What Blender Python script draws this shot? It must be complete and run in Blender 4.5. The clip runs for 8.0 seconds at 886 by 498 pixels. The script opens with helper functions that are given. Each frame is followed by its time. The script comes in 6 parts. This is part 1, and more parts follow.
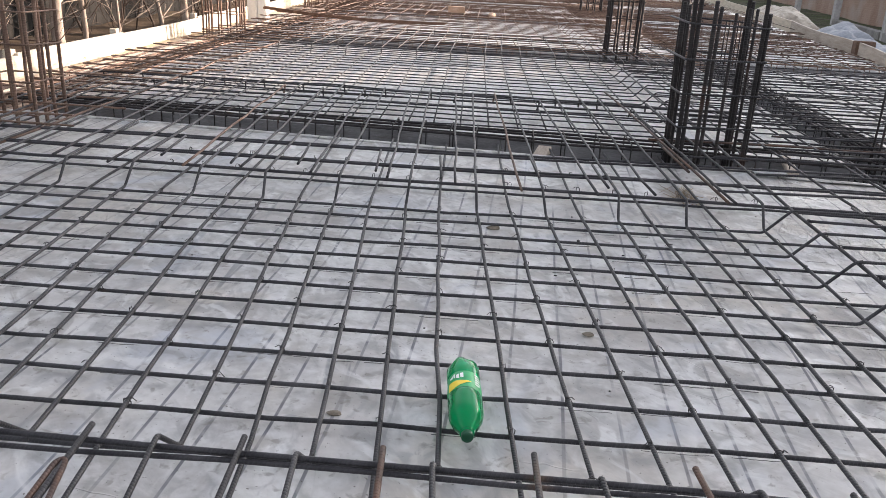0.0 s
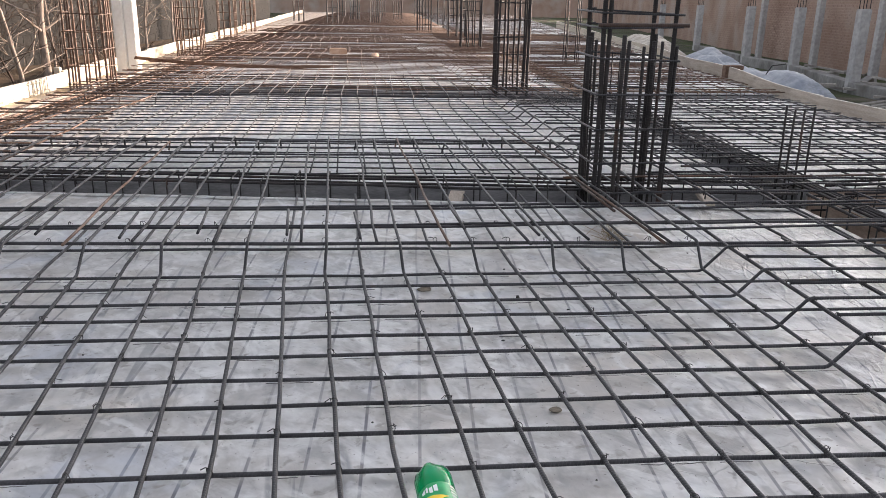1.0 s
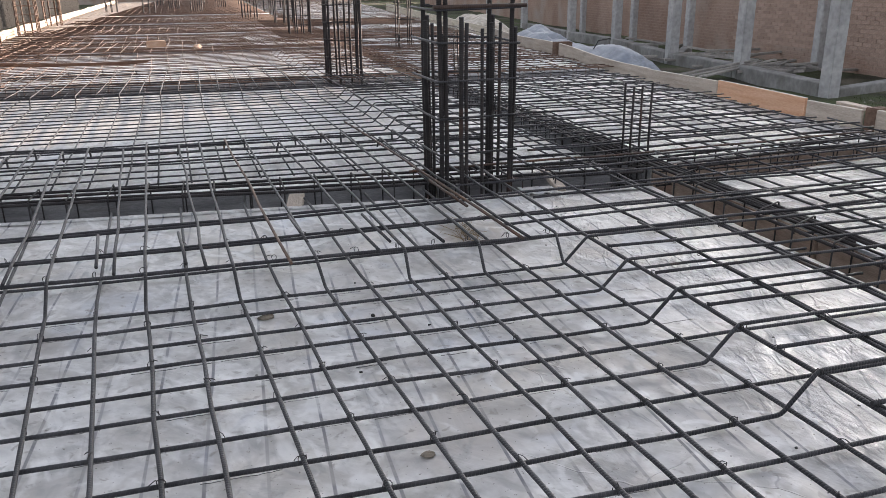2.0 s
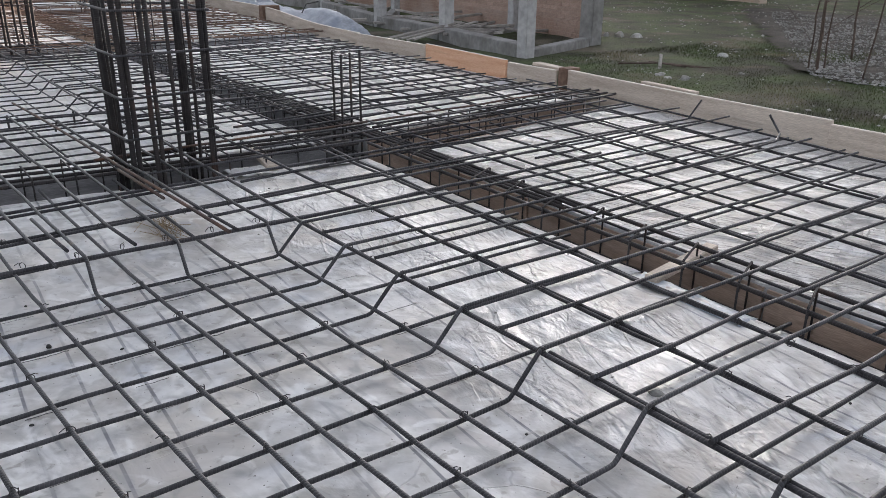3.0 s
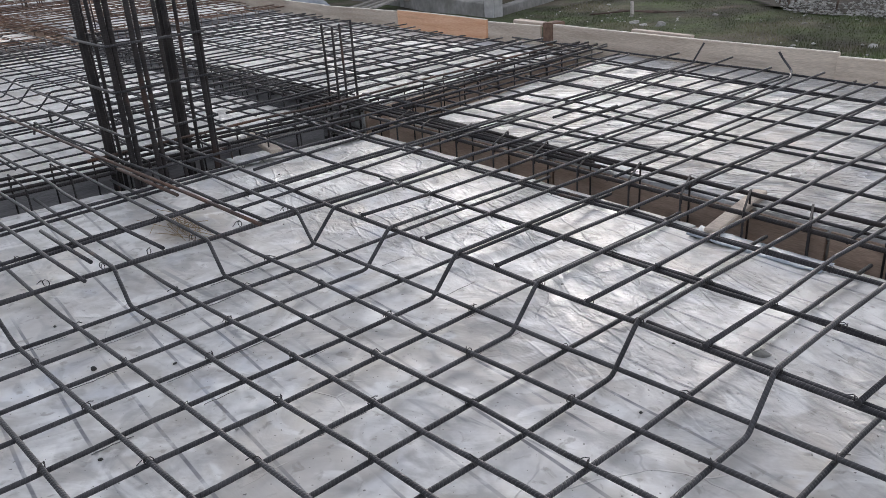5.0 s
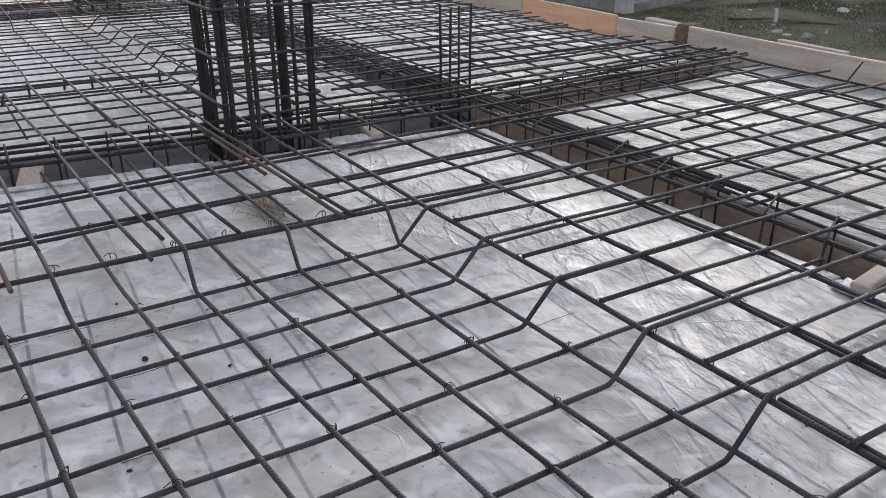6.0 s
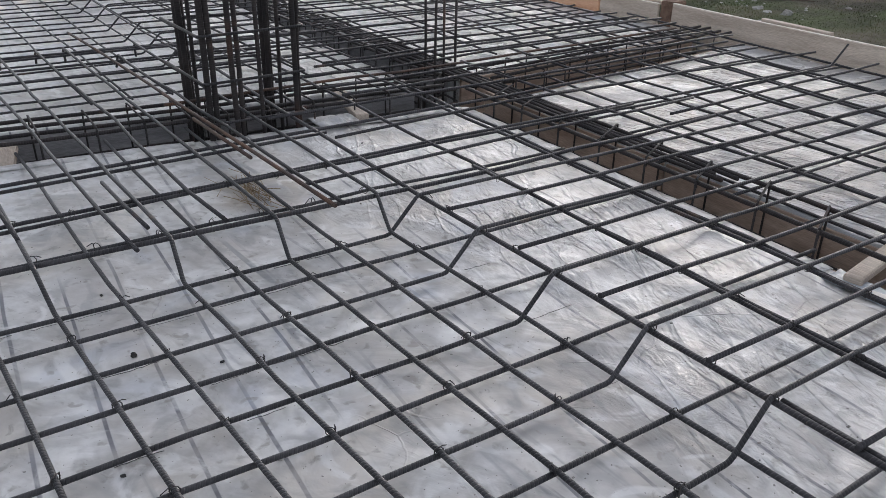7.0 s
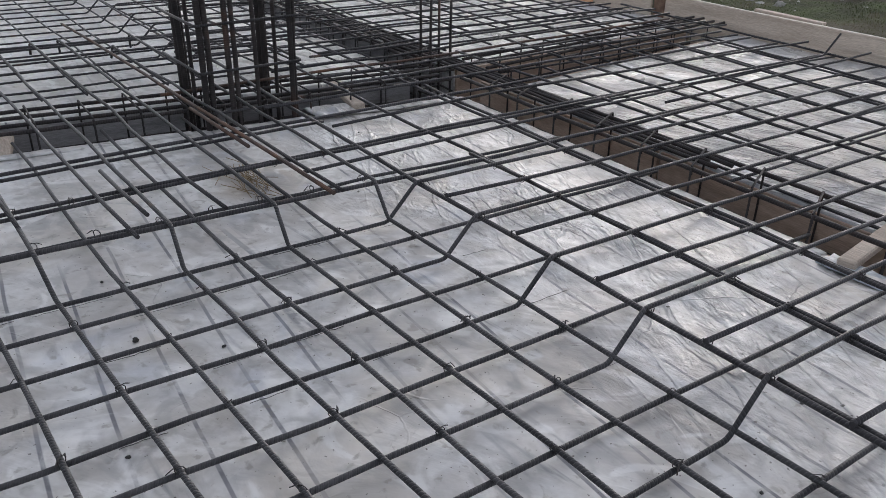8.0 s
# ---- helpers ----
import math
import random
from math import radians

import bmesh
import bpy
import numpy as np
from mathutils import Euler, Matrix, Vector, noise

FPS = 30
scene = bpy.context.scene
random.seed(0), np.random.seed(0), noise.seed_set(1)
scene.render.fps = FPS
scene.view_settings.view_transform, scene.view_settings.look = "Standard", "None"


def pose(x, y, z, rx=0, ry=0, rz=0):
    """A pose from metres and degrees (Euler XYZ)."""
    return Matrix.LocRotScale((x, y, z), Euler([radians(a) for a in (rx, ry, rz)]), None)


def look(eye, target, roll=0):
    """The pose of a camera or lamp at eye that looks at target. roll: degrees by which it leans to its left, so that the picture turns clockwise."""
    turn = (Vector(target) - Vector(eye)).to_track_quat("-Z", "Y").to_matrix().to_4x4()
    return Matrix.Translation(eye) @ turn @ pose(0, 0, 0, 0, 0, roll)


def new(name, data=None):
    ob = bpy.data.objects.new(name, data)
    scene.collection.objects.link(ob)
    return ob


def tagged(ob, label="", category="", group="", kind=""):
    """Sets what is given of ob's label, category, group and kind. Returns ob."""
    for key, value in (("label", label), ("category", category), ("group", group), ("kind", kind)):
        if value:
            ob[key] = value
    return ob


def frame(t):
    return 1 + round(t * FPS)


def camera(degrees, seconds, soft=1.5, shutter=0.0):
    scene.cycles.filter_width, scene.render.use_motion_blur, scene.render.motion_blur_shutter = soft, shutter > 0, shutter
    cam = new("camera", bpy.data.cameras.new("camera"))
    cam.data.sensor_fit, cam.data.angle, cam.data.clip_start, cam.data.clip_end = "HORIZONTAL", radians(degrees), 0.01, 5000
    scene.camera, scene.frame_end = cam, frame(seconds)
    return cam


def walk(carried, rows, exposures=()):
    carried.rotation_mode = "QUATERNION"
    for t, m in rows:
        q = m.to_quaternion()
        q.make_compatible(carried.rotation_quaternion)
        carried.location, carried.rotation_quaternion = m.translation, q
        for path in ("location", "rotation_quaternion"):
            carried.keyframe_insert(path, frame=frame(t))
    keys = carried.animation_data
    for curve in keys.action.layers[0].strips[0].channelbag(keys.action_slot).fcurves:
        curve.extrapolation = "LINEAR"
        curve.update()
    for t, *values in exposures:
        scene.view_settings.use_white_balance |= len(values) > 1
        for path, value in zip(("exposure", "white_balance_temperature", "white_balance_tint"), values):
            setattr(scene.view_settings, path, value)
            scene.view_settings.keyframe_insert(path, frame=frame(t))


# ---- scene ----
cam = camera(58.4, 8.0, soft=0.7)
PATH = [
    (0, (0.129, 0.247, 1.149), (-0.002, 2.118, 0.455), 2.9),
    (0.5, (0.104, 0.335, 1.153), (-0.01, 2.222, 0.5), 2.6),
    (1, (-0.037, 0.572, 1.152), (0.102, 2.474, 0.552), 1.0),
    (1.2, (-0.057, 0.636, 1.149), (0.196, 2.53, 0.558), -1.6),
    (2.3, (0.097, 1.016, 1.15), (0.773, 2.78, 0.493), 0.7),
    (2.5, (0.151, 1.062, 1.143), (0.991, 2.752, 0.482), 0.6),
    (3, (0.215, 1.144, 1.149), (1.304, 2.66, 0.43), 0.6),
    (3.5, (0.164, 1.227, 1.146), (1.267, 2.72, 0.4), -1.3),
    (4, (0.109, 1.341, 1.114), (1.317, 2.729, 0.331), -3.1),
    (4.5, (0.056, 1.386, 1.105), (1.261, 2.767, 0.304), -3.3),
    (5, (0.08, 1.458, 1.116), (1.22, 2.897, 0.321), -3.8),
    (5.2, (0.138, 1.532, 1.11), (1.191, 3.037, 0.317), -4.8),
    (6.3, (0.27, 1.745, 1.073), (1.195, 3.308, 0.235), 0.9),
    (6.5, (0.276, 1.777, 1.11), (1.246, 3.297, 0.246), 0.9),
    (7, (0.24, 1.778, 1.114), (1.214, 3.285, 0.23), 1.1),
    (7.5, (0.221, 1.779, 1.122), (1.186, 3.286, 0.23), 1.0),
    (8, (0.213, 1.764, 1.1), (1.198, 3.256, 0.203), 1.1),
]
walk(cam, [(t, look(eye, target, roll)) for t, eye, target, roll in PATH],
     exposures=((0.0, 1.63, 6400, 15), (1.0, 1.53, 6400, 15), (2.5, 1.52, 6250, 14), (3.5, 1.6, 6250, 14), (5.0, 1.55, 6250, 14), (6.5, 1.46, 6250, 14), (8.0, 1.3, 6250, 14)))

# ---- world, sun, exposure ----
SUN_ELEV, SUN_AZ = 11.0, 54.0          # azimuth from +y towards +x
world = bpy.data.worlds.new("world")
scene.world = world
world.use_nodes = True
wn = world.node_tree
sky = wn.nodes.new("ShaderNodeTexSky")
sky.sky_type = "NISHITA"
sky.sun_disc = False
sky.sun_elevation, sky.sun_rotation = radians(SUN_ELEV), radians(SUN_AZ)
sky.air_density, sky.dust_density, sky.ozone_density = 1.0, 2.2, 1.0
haze = wn.nodes.new("ShaderNodeHueSaturation")        # milky haze takes most of the colour out of the sky
haze.inputs["Saturation"].default_value = 0.3
wn.links.new(sky.outputs[0], haze.inputs["Color"])
wn.links.new(haze.outputs[0], wn.nodes["Background"].inputs[0])
wn.nodes["Background"].inputs[1].default_value = 0.15
sun = new("sun", bpy.data.lights.new("sun", "SUN"))
sun.data.energy, sun.data.angle, sun.data.color = 5.0, radians(0.6), (1.0, 0.8, 0.62)
sun_dir = Vector((math.sin(radians(SUN_AZ)) * math.cos(radians(SUN_ELEV)),
                  math.cos(radians(SUN_AZ)) * math.cos(radians(SUN_ELEV)), math.sin(radians(SUN_ELEV))))
sun.matrix_world = look((0, 0, 30), Vector((0, 0, 30)) - sun_dir)
RNG = random.Random(7)


# ---- materials ----
def mat(name, c1, c2, scale=6.0, rough=0.6, metal=0.0, bump=0.2, fine=60.0, stretch=(1, 1, 1), c3=None, c3_at=0.62,
        rough2=None, coords="Object", spec=0.5, dist=0.01, rot=(0, 0, 0), vary=0.0):
    """Noise at two scales between two colours, a third colour for stains, bump from the fine noise."""
    m = bpy.data.materials.new(name)
    m.use_nodes = True
    t = m.node_tree
    n, l = t.nodes, t.links
    b = n["Principled BSDF"]
    tc = n.new("ShaderNodeTexCoord")
    mp = n.new("ShaderNodeMapping")
    mp.inputs["Scale"].default_value = stretch
    mp.inputs["Rotation"].default_value = rot
    l.new(tc.outputs[coords], mp.inputs[0])
    big = n.new("ShaderNodeTexNoise")
    big.inputs["Scale"].default_value, big.inputs["Detail"].default_value = scale, 6
    fin = n.new("ShaderNodeTexNoise")
    fin.inputs["Scale"].default_value, fin.inputs["Detail"].default_value = fine, 4
    for x in (big, fin):
        l.new(mp.outputs[0], x.inputs["Vector"])
    ramp = n.new("ShaderNodeValToRGB")
    ramp.color_ramp.elements[0].position, ramp.color_ramp.elements[1].position = 0.35, 0.65
    ramp.color_ramp.elements[0].color, ramp.color_ramp.elements[1].color = (*c1, 1), (*c2, 1)
    l.new(big.outputs[0], ramp.inputs[0])
    col = ramp.outputs[0]
    mx = n.new("ShaderNodeMix")
    mx.data_type, mx.blend_type = "RGBA", "OVERLAY"
    mx.inputs[0].default_value = 0.45
    l.new(col, mx.inputs[6])
    l.new(fin.outputs[0], mx.inputs[7])
    col = mx.outputs[2]
    if c3:
        st = n.new("ShaderNodeTexNoise")
        st.inputs["Scale"].default_value, st.inputs["Detail"].default_value = scale * 0.6, 8
        off = n.new("ShaderNodeVectorMath")
        off.inputs[1].default_value = (13.7, 5.1, 2.3)
        l.new(mp.outputs[0], off.inputs[0])
        l.new(off.outputs[0], st.inputs["Vector"])
        r2 = n.new("ShaderNodeValToRGB")
        r2.color_ramp.elements[0].position, r2.color_ramp.elements[1].position = c3_at, c3_at + 0.16
        l.new(st.outputs[0], r2.inputs[0])
        m2 = n.new("ShaderNodeMix")
        m2.data_type = "RGBA"
        l.new(r2.outputs[0], m2.inputs[0])
        l.new(col, m2.inputs[6])
        m2.inputs[7].default_value = (*c3, 1)
        col = m2.outputs[2]
    if vary:
        oi = n.new("ShaderNodeObjectInfo")
        mr = n.new("ShaderNodeMapRange")
        mr.inputs[3].default_value, mr.inputs[4].default_value = 1 - vary, 1 + vary
        l.new(oi.outputs["Random"], mr.inputs[0])
        hv = n.new("ShaderNodeHueSaturation")
        l.new(mr.outputs[0], hv.inputs["Value"])
        l.new(col, hv.inputs["Color"])
        col = hv.outputs[0]
    l.new(col, b.inputs["Base Color"])
    b.inputs["Metallic"].default_value = metal
    b.inputs["Specular IOR Level"].default_value = spec
    if rough2 is None:
        b.inputs["Roughness"].default_value = rough
    else:
        rr = n.new("ShaderNodeMapRange")
        rr.inputs[1].default_value, rr.inputs[2].default_value = 0.35, 0.65
        rr.inputs[3].default_value, rr.inputs[4].default_value = rough, rough2
        l.new(big.outputs[0], rr.inputs[0])
        l.new(rr.outputs[0], b.inputs["Roughness"])
    bp = n.new("ShaderNodeBump")
    bp.inputs["Strength"].default_value, bp.inputs["Distance"].default_value = bump, dist
    l.new(fin.outputs[0], bp.inputs["Height"])
    l.new(bp.outputs[0], b.inputs["Normal"])
    return m


def rebar_mat(name, c1, c2, rust, rust_at, metal=0.55, rough=0.5):
    """Ribbed steel: slanted ribs along the bar from its own UV, rust in patches."""
    m = mat(name, c1, c2, scale=9, fine=120, rough=rough, metal=metal, bump=0.15, dist=0.002, c3=rust, c3_at=rust_at, vary=0.25)
    n, l = m.node_tree.nodes, m.node_tree.links
    b = n["Principled BSDF"]
    uv = n.new("ShaderNodeTexCoord")
    sep = n.new("ShaderNodeSeparateXYZ")
    l.new(uv.outputs["UV"], sep.inputs[0])
    a = n.new("ShaderNodeMath")
    a.operation = "ABSOLUTE"
    sub = n.new("ShaderNodeMath")
    sub.operation = "SUBTRACT"
    sub.inputs[1].default_value = 0.5
    l.new(sep.outputs[0], sub.inputs[0])
    l.new(sub.outputs[0], a.inputs[0])
    ph = n.new("ShaderNodeMath")
    ph.operation = "MULTIPLY_ADD"
    ph.inputs[1].default_value = 1.6
    l.new(a.outputs[0], ph.inputs[0])
    v = n.new("ShaderNodeMath")
    v.operation = "MULTIPLY"
    v.inputs[1].default_value = 100.0
    l.new(sep.outputs[1], v.inputs[0])
    l.new(v.outputs[0], ph.inputs[2])
    fr = n.new("ShaderNodeMath")
    fr.operation = "PINGPONG"
    fr.inputs[1].default_value = 0.5
    l.new(ph.outputs[0], fr.inputs[0])
    rr = n.new("ShaderNodeMapRange")
    rr.interpolation_type = "SMOOTHSTEP"
    rr.inputs[1].default_value, rr.inputs[2].default_value = 0.26, 0.42
    l.new(fr.outputs[0], rr.inputs[0])
    # the colour goes slightly darker in the grooves between the ribs
    dark_tint = n.new("ShaderNodeMix")
    dark_tint.data_type, dark_tint.blend_type = "RGBA", "MULTIPLY"
    back = n.new("ShaderNodeMath")
    back.operation = "MULTIPLY_ADD"
    back.inputs[1].default_value, back.inputs[2].default_value = -0.16, 0.16
    l.new(rr.outputs[0], back.inputs[0])
    l.new(back.outputs[0], dark_tint.inputs[0])
    l.new(b.inputs["Base Color"].links[0].from_socket, dark_tint.inputs[6])
    dark_tint.inputs[7].default_value = (0.3, 0.27, 0.25, 1)
    l.new(dark_tint.outputs[2], b.inputs["Base Color"])
    bp = n.new("ShaderNodeBump")
    bp.inputs["Strength"].default_value, bp.inputs["Distance"].default_value = 1.0, 0.0011
    l.new(rr.outputs[0], bp.inputs["Height"])
    l.new(b.inputs["Normal"].links[0].from_socket, bp.inputs["Normal"])
    l.new(bp.outputs[0], b.inputs["Normal"])
    return m


STEEL = rebar_mat("rebar_steel", (0.028, 0.028, 0.031), (0.064, 0.062, 0.066), (0.15, 0.1, 0.065), 0.68, metal=0.35, rough=0.5)
STEEL_TOP = rebar_mat("rebar_top", (0.023, 0.022, 0.026), (0.054, 0.051, 0.055), (0.14, 0.088, 0.058), 0.65, metal=0.35, rough=0.5)
# part-rusted bars; its darker tone also serves as shade on far side mats
RUST_PART_SHADE = rebar_mat("rebar_part_rusted_shade", (0.055, 0.038, 0.033), (0.1, 0.065, 0.053), (0.16, 0.08, 0.047), 0.48, metal=0.25, rough=0.6)
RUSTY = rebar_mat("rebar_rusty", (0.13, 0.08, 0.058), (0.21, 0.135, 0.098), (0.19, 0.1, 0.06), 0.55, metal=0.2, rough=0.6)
DARKSTEEL = rebar_mat("rebar_dark", (0.019, 0.016, 0.017), (0.038, 0.031, 0.03), (0.085, 0.045, 0.032), 0.6, metal=0.15, rough=0.7)
WIRE = mat("tie_wire", (0.03, 0.03, 0.032), (0.07, 0.06, 0.055), metal=0.5, rough=0.5)
PLY = mat("plywood", (0.32, 0.235, 0.18), (0.45, 0.34, 0.265), scale=3, fine=30, stretch=(1, 1, 8), rough=0.7, bump=0.3, c3=(0.22, 0.17, 0.14), vary=0.2)
BOARD = mat("formwork_board", (0.38, 0.31, 0.25), (0.51, 0.435, 0.36), scale=2.5, fine=40, stretch=(4, 0.6, 8), rough=0.75, bump=0.35, c3=(0.24, 0.2, 0.17), vary=0.12)
RAW_EDGE = mat("raw_edge", (0.6, 0.54, 0.46), (0.76, 0.71, 0.63), scale=14, fine=60, stretch=(1, 1, 1), rough=0.8, bump=0.3, c3=(0.4, 0.33, 0.27), c3_at=0.56)
BOARD_NEW = mat("formwork_new", (0.62, 0.33, 0.19), (0.72, 0.44, 0.28), scale=2.5, fine=40, stretch=(4, 0.6, 8), rough=0.65, bump=0.3, c3=(0.5, 0.33, 0.2))
BOARD_PALE = mat("formwork_pale", (0.55, 0.47, 0.36), (0.72, 0.63, 0.5), scale=2.5, fine=40, stretch=(4, 0.6, 8), rough=0.7, bump=0.3, c3=(0.4, 0.32, 0.22), vary=0.1)
CONC = mat("concrete", (0.35, 0.34, 0.335), (0.41, 0.4, 0.39), scale=2.2, fine=14, rough=0.85, bump=0.12, c3=(0.27, 0.27, 0.27), spec=0.3)
CONC_DARK = mat("concrete_stained", (0.16, 0.152, 0.142), (0.27, 0.262, 0.25), scale=2.2, fine=14, rough=0.9, bump=0.15, c3=(0.11, 0.095, 0.08), c3_at=0.54, spec=0.3)
BRICK = mat("brick", (0.3, 0.2, 0.155), (0.39, 0.28, 0.225), scale=1.1, fine=45, rough=0.95, bump=0.4, c3=(0.4, 0.335, 0.29), c3_at=0.5, spec=0.15, vary=0.14)
TANMORTAR = mat("tan_mortar", (0.36, 0.29, 0.235), (0.45, 0.37, 0.305), scale=1.4, fine=60, rough=0.95, bump=0.4, spec=0.2)
MORTAR = mat("mortar", (0.3, 0.215, 0.17), (0.38, 0.285, 0.23), scale=1.1, fine=80, rough=0.95, bump=0.4, spec=0.2)
BLOCK_SHADE = mat("concrete_block_shade", (0.012, 0.011, 0.01), (0.022, 0.02, 0.018), scale=6, fine=80, rough=0.95, bump=0.4, spec=0.2, vary=0.2)
WHITE = mat("white_paint", (0.74, 0.72, 0.68), (0.8, 0.79, 0.76), scale=2, fine=30, rough=0.6, bump=0.1, c3=(0.6, 0.56, 0.5), c3_at=0.7)
BARK = mat("bark", (0.26, 0.21, 0.175), (0.42, 0.35, 0.295), scale=8, fine=60, rough=0.9, bump=0.4, stretch=(3, 3, 0.6), spec=0.2, c3=(0.22, 0.17, 0.13))
GRASS = mat("grass", (0.05, 0.046, 0.034), (0.078, 0.098, 0.045), scale=1.6, fine=22, rough=0.95, bump=0.6, c3=(0.13, 0.11, 0.085), c3_at=0.53, dist=0.06, spec=0.1)
BLADE = mat("grass_blade", (0.055, 0.056, 0.032), (0.085, 0.115, 0.045), scale=1.6, fine=20, rough=0.8, bump=0.0, c3=(0.2, 0.18, 0.11), c3_at=0.5, spec=0.2)
SOIL = mat("leaf_litter", (0.07, 0.05, 0.035), (0.13, 0.095, 0.065), scale=3, fine=60, rough=0.95, bump=0.6, c3=(0.2, 0.15, 0.1), dist=0.03, spec=0.1)
EARTH = mat("dark_earth", (0.05, 0.045, 0.038), (0.085, 0.076, 0.064), scale=3, fine=60, rough=0.95, bump=0.6, c3=(0.12, 0.105, 0.085), dist=0.03, spec=0.1)
TANBRICK = mat("tan_brick", (0.36, 0.29, 0.23), (0.47, 0.385, 0.315), scale=1.4, fine=40, rough=0.95, bump=0.4, c3=(0.29, 0.22, 0.17), c3_at=0.5, spec=0.15, vary=0.1)
STONE = mat("stone", (0.27, 0.26, 0.24), (0.44, 0.43, 0.4), scale=6, fine=60, rough=0.9, bump=0.4, spec=0.2, vary=0.3)
CHIP = mat("pale_chip", (0.15, 0.135, 0.115), (0.46, 0.45, 0.42), scale=2.5, fine=9, rough=0.9, bump=0.3, spec=0.2)
TARP = mat("tarpaulin", (0.2, 0.215, 0.245), (0.33, 0.35, 0.385), scale=3, fine=25, rough=0.6, spec=0.3, bump=0.4, c3=(0.18, 0.2, 0.24), c3_at=0.55)
TARP_TAN = mat("tan_tarpaulin", (0.34, 0.29, 0.23), (0.52, 0.46, 0.38), scale=5, fine=18, rough=0.6, spec=0.3, bump=0.5, c3=(0.24, 0.2, 0.16), c3_at=0.54)
RUBBLE = mat("timber_scrap", (0.2, 0.18, 0.165), (0.34, 0.315, 0.285), scale=4, fine=50, rough=0.9, bump=0.3, vary=0.35, spec=0.2)
CLAYBIT = mat("brick_bit", (0.46, 0.3, 0.2), (0.56, 0.4, 0.3), scale=9, fine=60, rough=0.9, bump=0.4)
PLY_GREY = mat("plywood_grey", (0.2, 0.195, 0.2), (0.31, 0.3, 0.3), scale=3, fine=30, stretch=(1, 1, 8), rough=0.75, bump=0.3, c3=(0.12, 0.1, 0.09), vary=0.15)
DARKWOOD = mat("dark_wood", (0.12, 0.075, 0.055), (0.2, 0.13, 0.095), scale=5, fine=40, stretch=(1, 4, 4), rough=0.85, bump=0.3, spec=0.2)
STEM = mat("brown_stem", (0.06, 0.043, 0.035), (0.11, 0.082, 0.066), scale=8, fine=60, rough=0.9, bump=0.4, spec=0.2)
BLUEFILM = mat("blue_film", (0.24, 0.275, 0.315), (0.36, 0.395, 0.43), scale=9, fine=60, rough=0.3, bump=0.4, c3=(0.2, 0.24, 0.3))
STRAW = mat("straw", (0.2, 0.14, 0.075), (0.36, 0.27, 0.16), scale=20, fine=90, rough=0.8, bump=0.2)
LEAF = mat("dead_leaf", (0.14, 0.12, 0.09), (0.24, 0.2, 0.15), scale=30, fine=200, rough=0.7, bump=0.3)
PEBBLE = mat("dark_pebble", (0.02, 0.02, 0.02), (0.05, 0.045, 0.04), scale=30, fine=200, rough=0.8, bump=0.3)


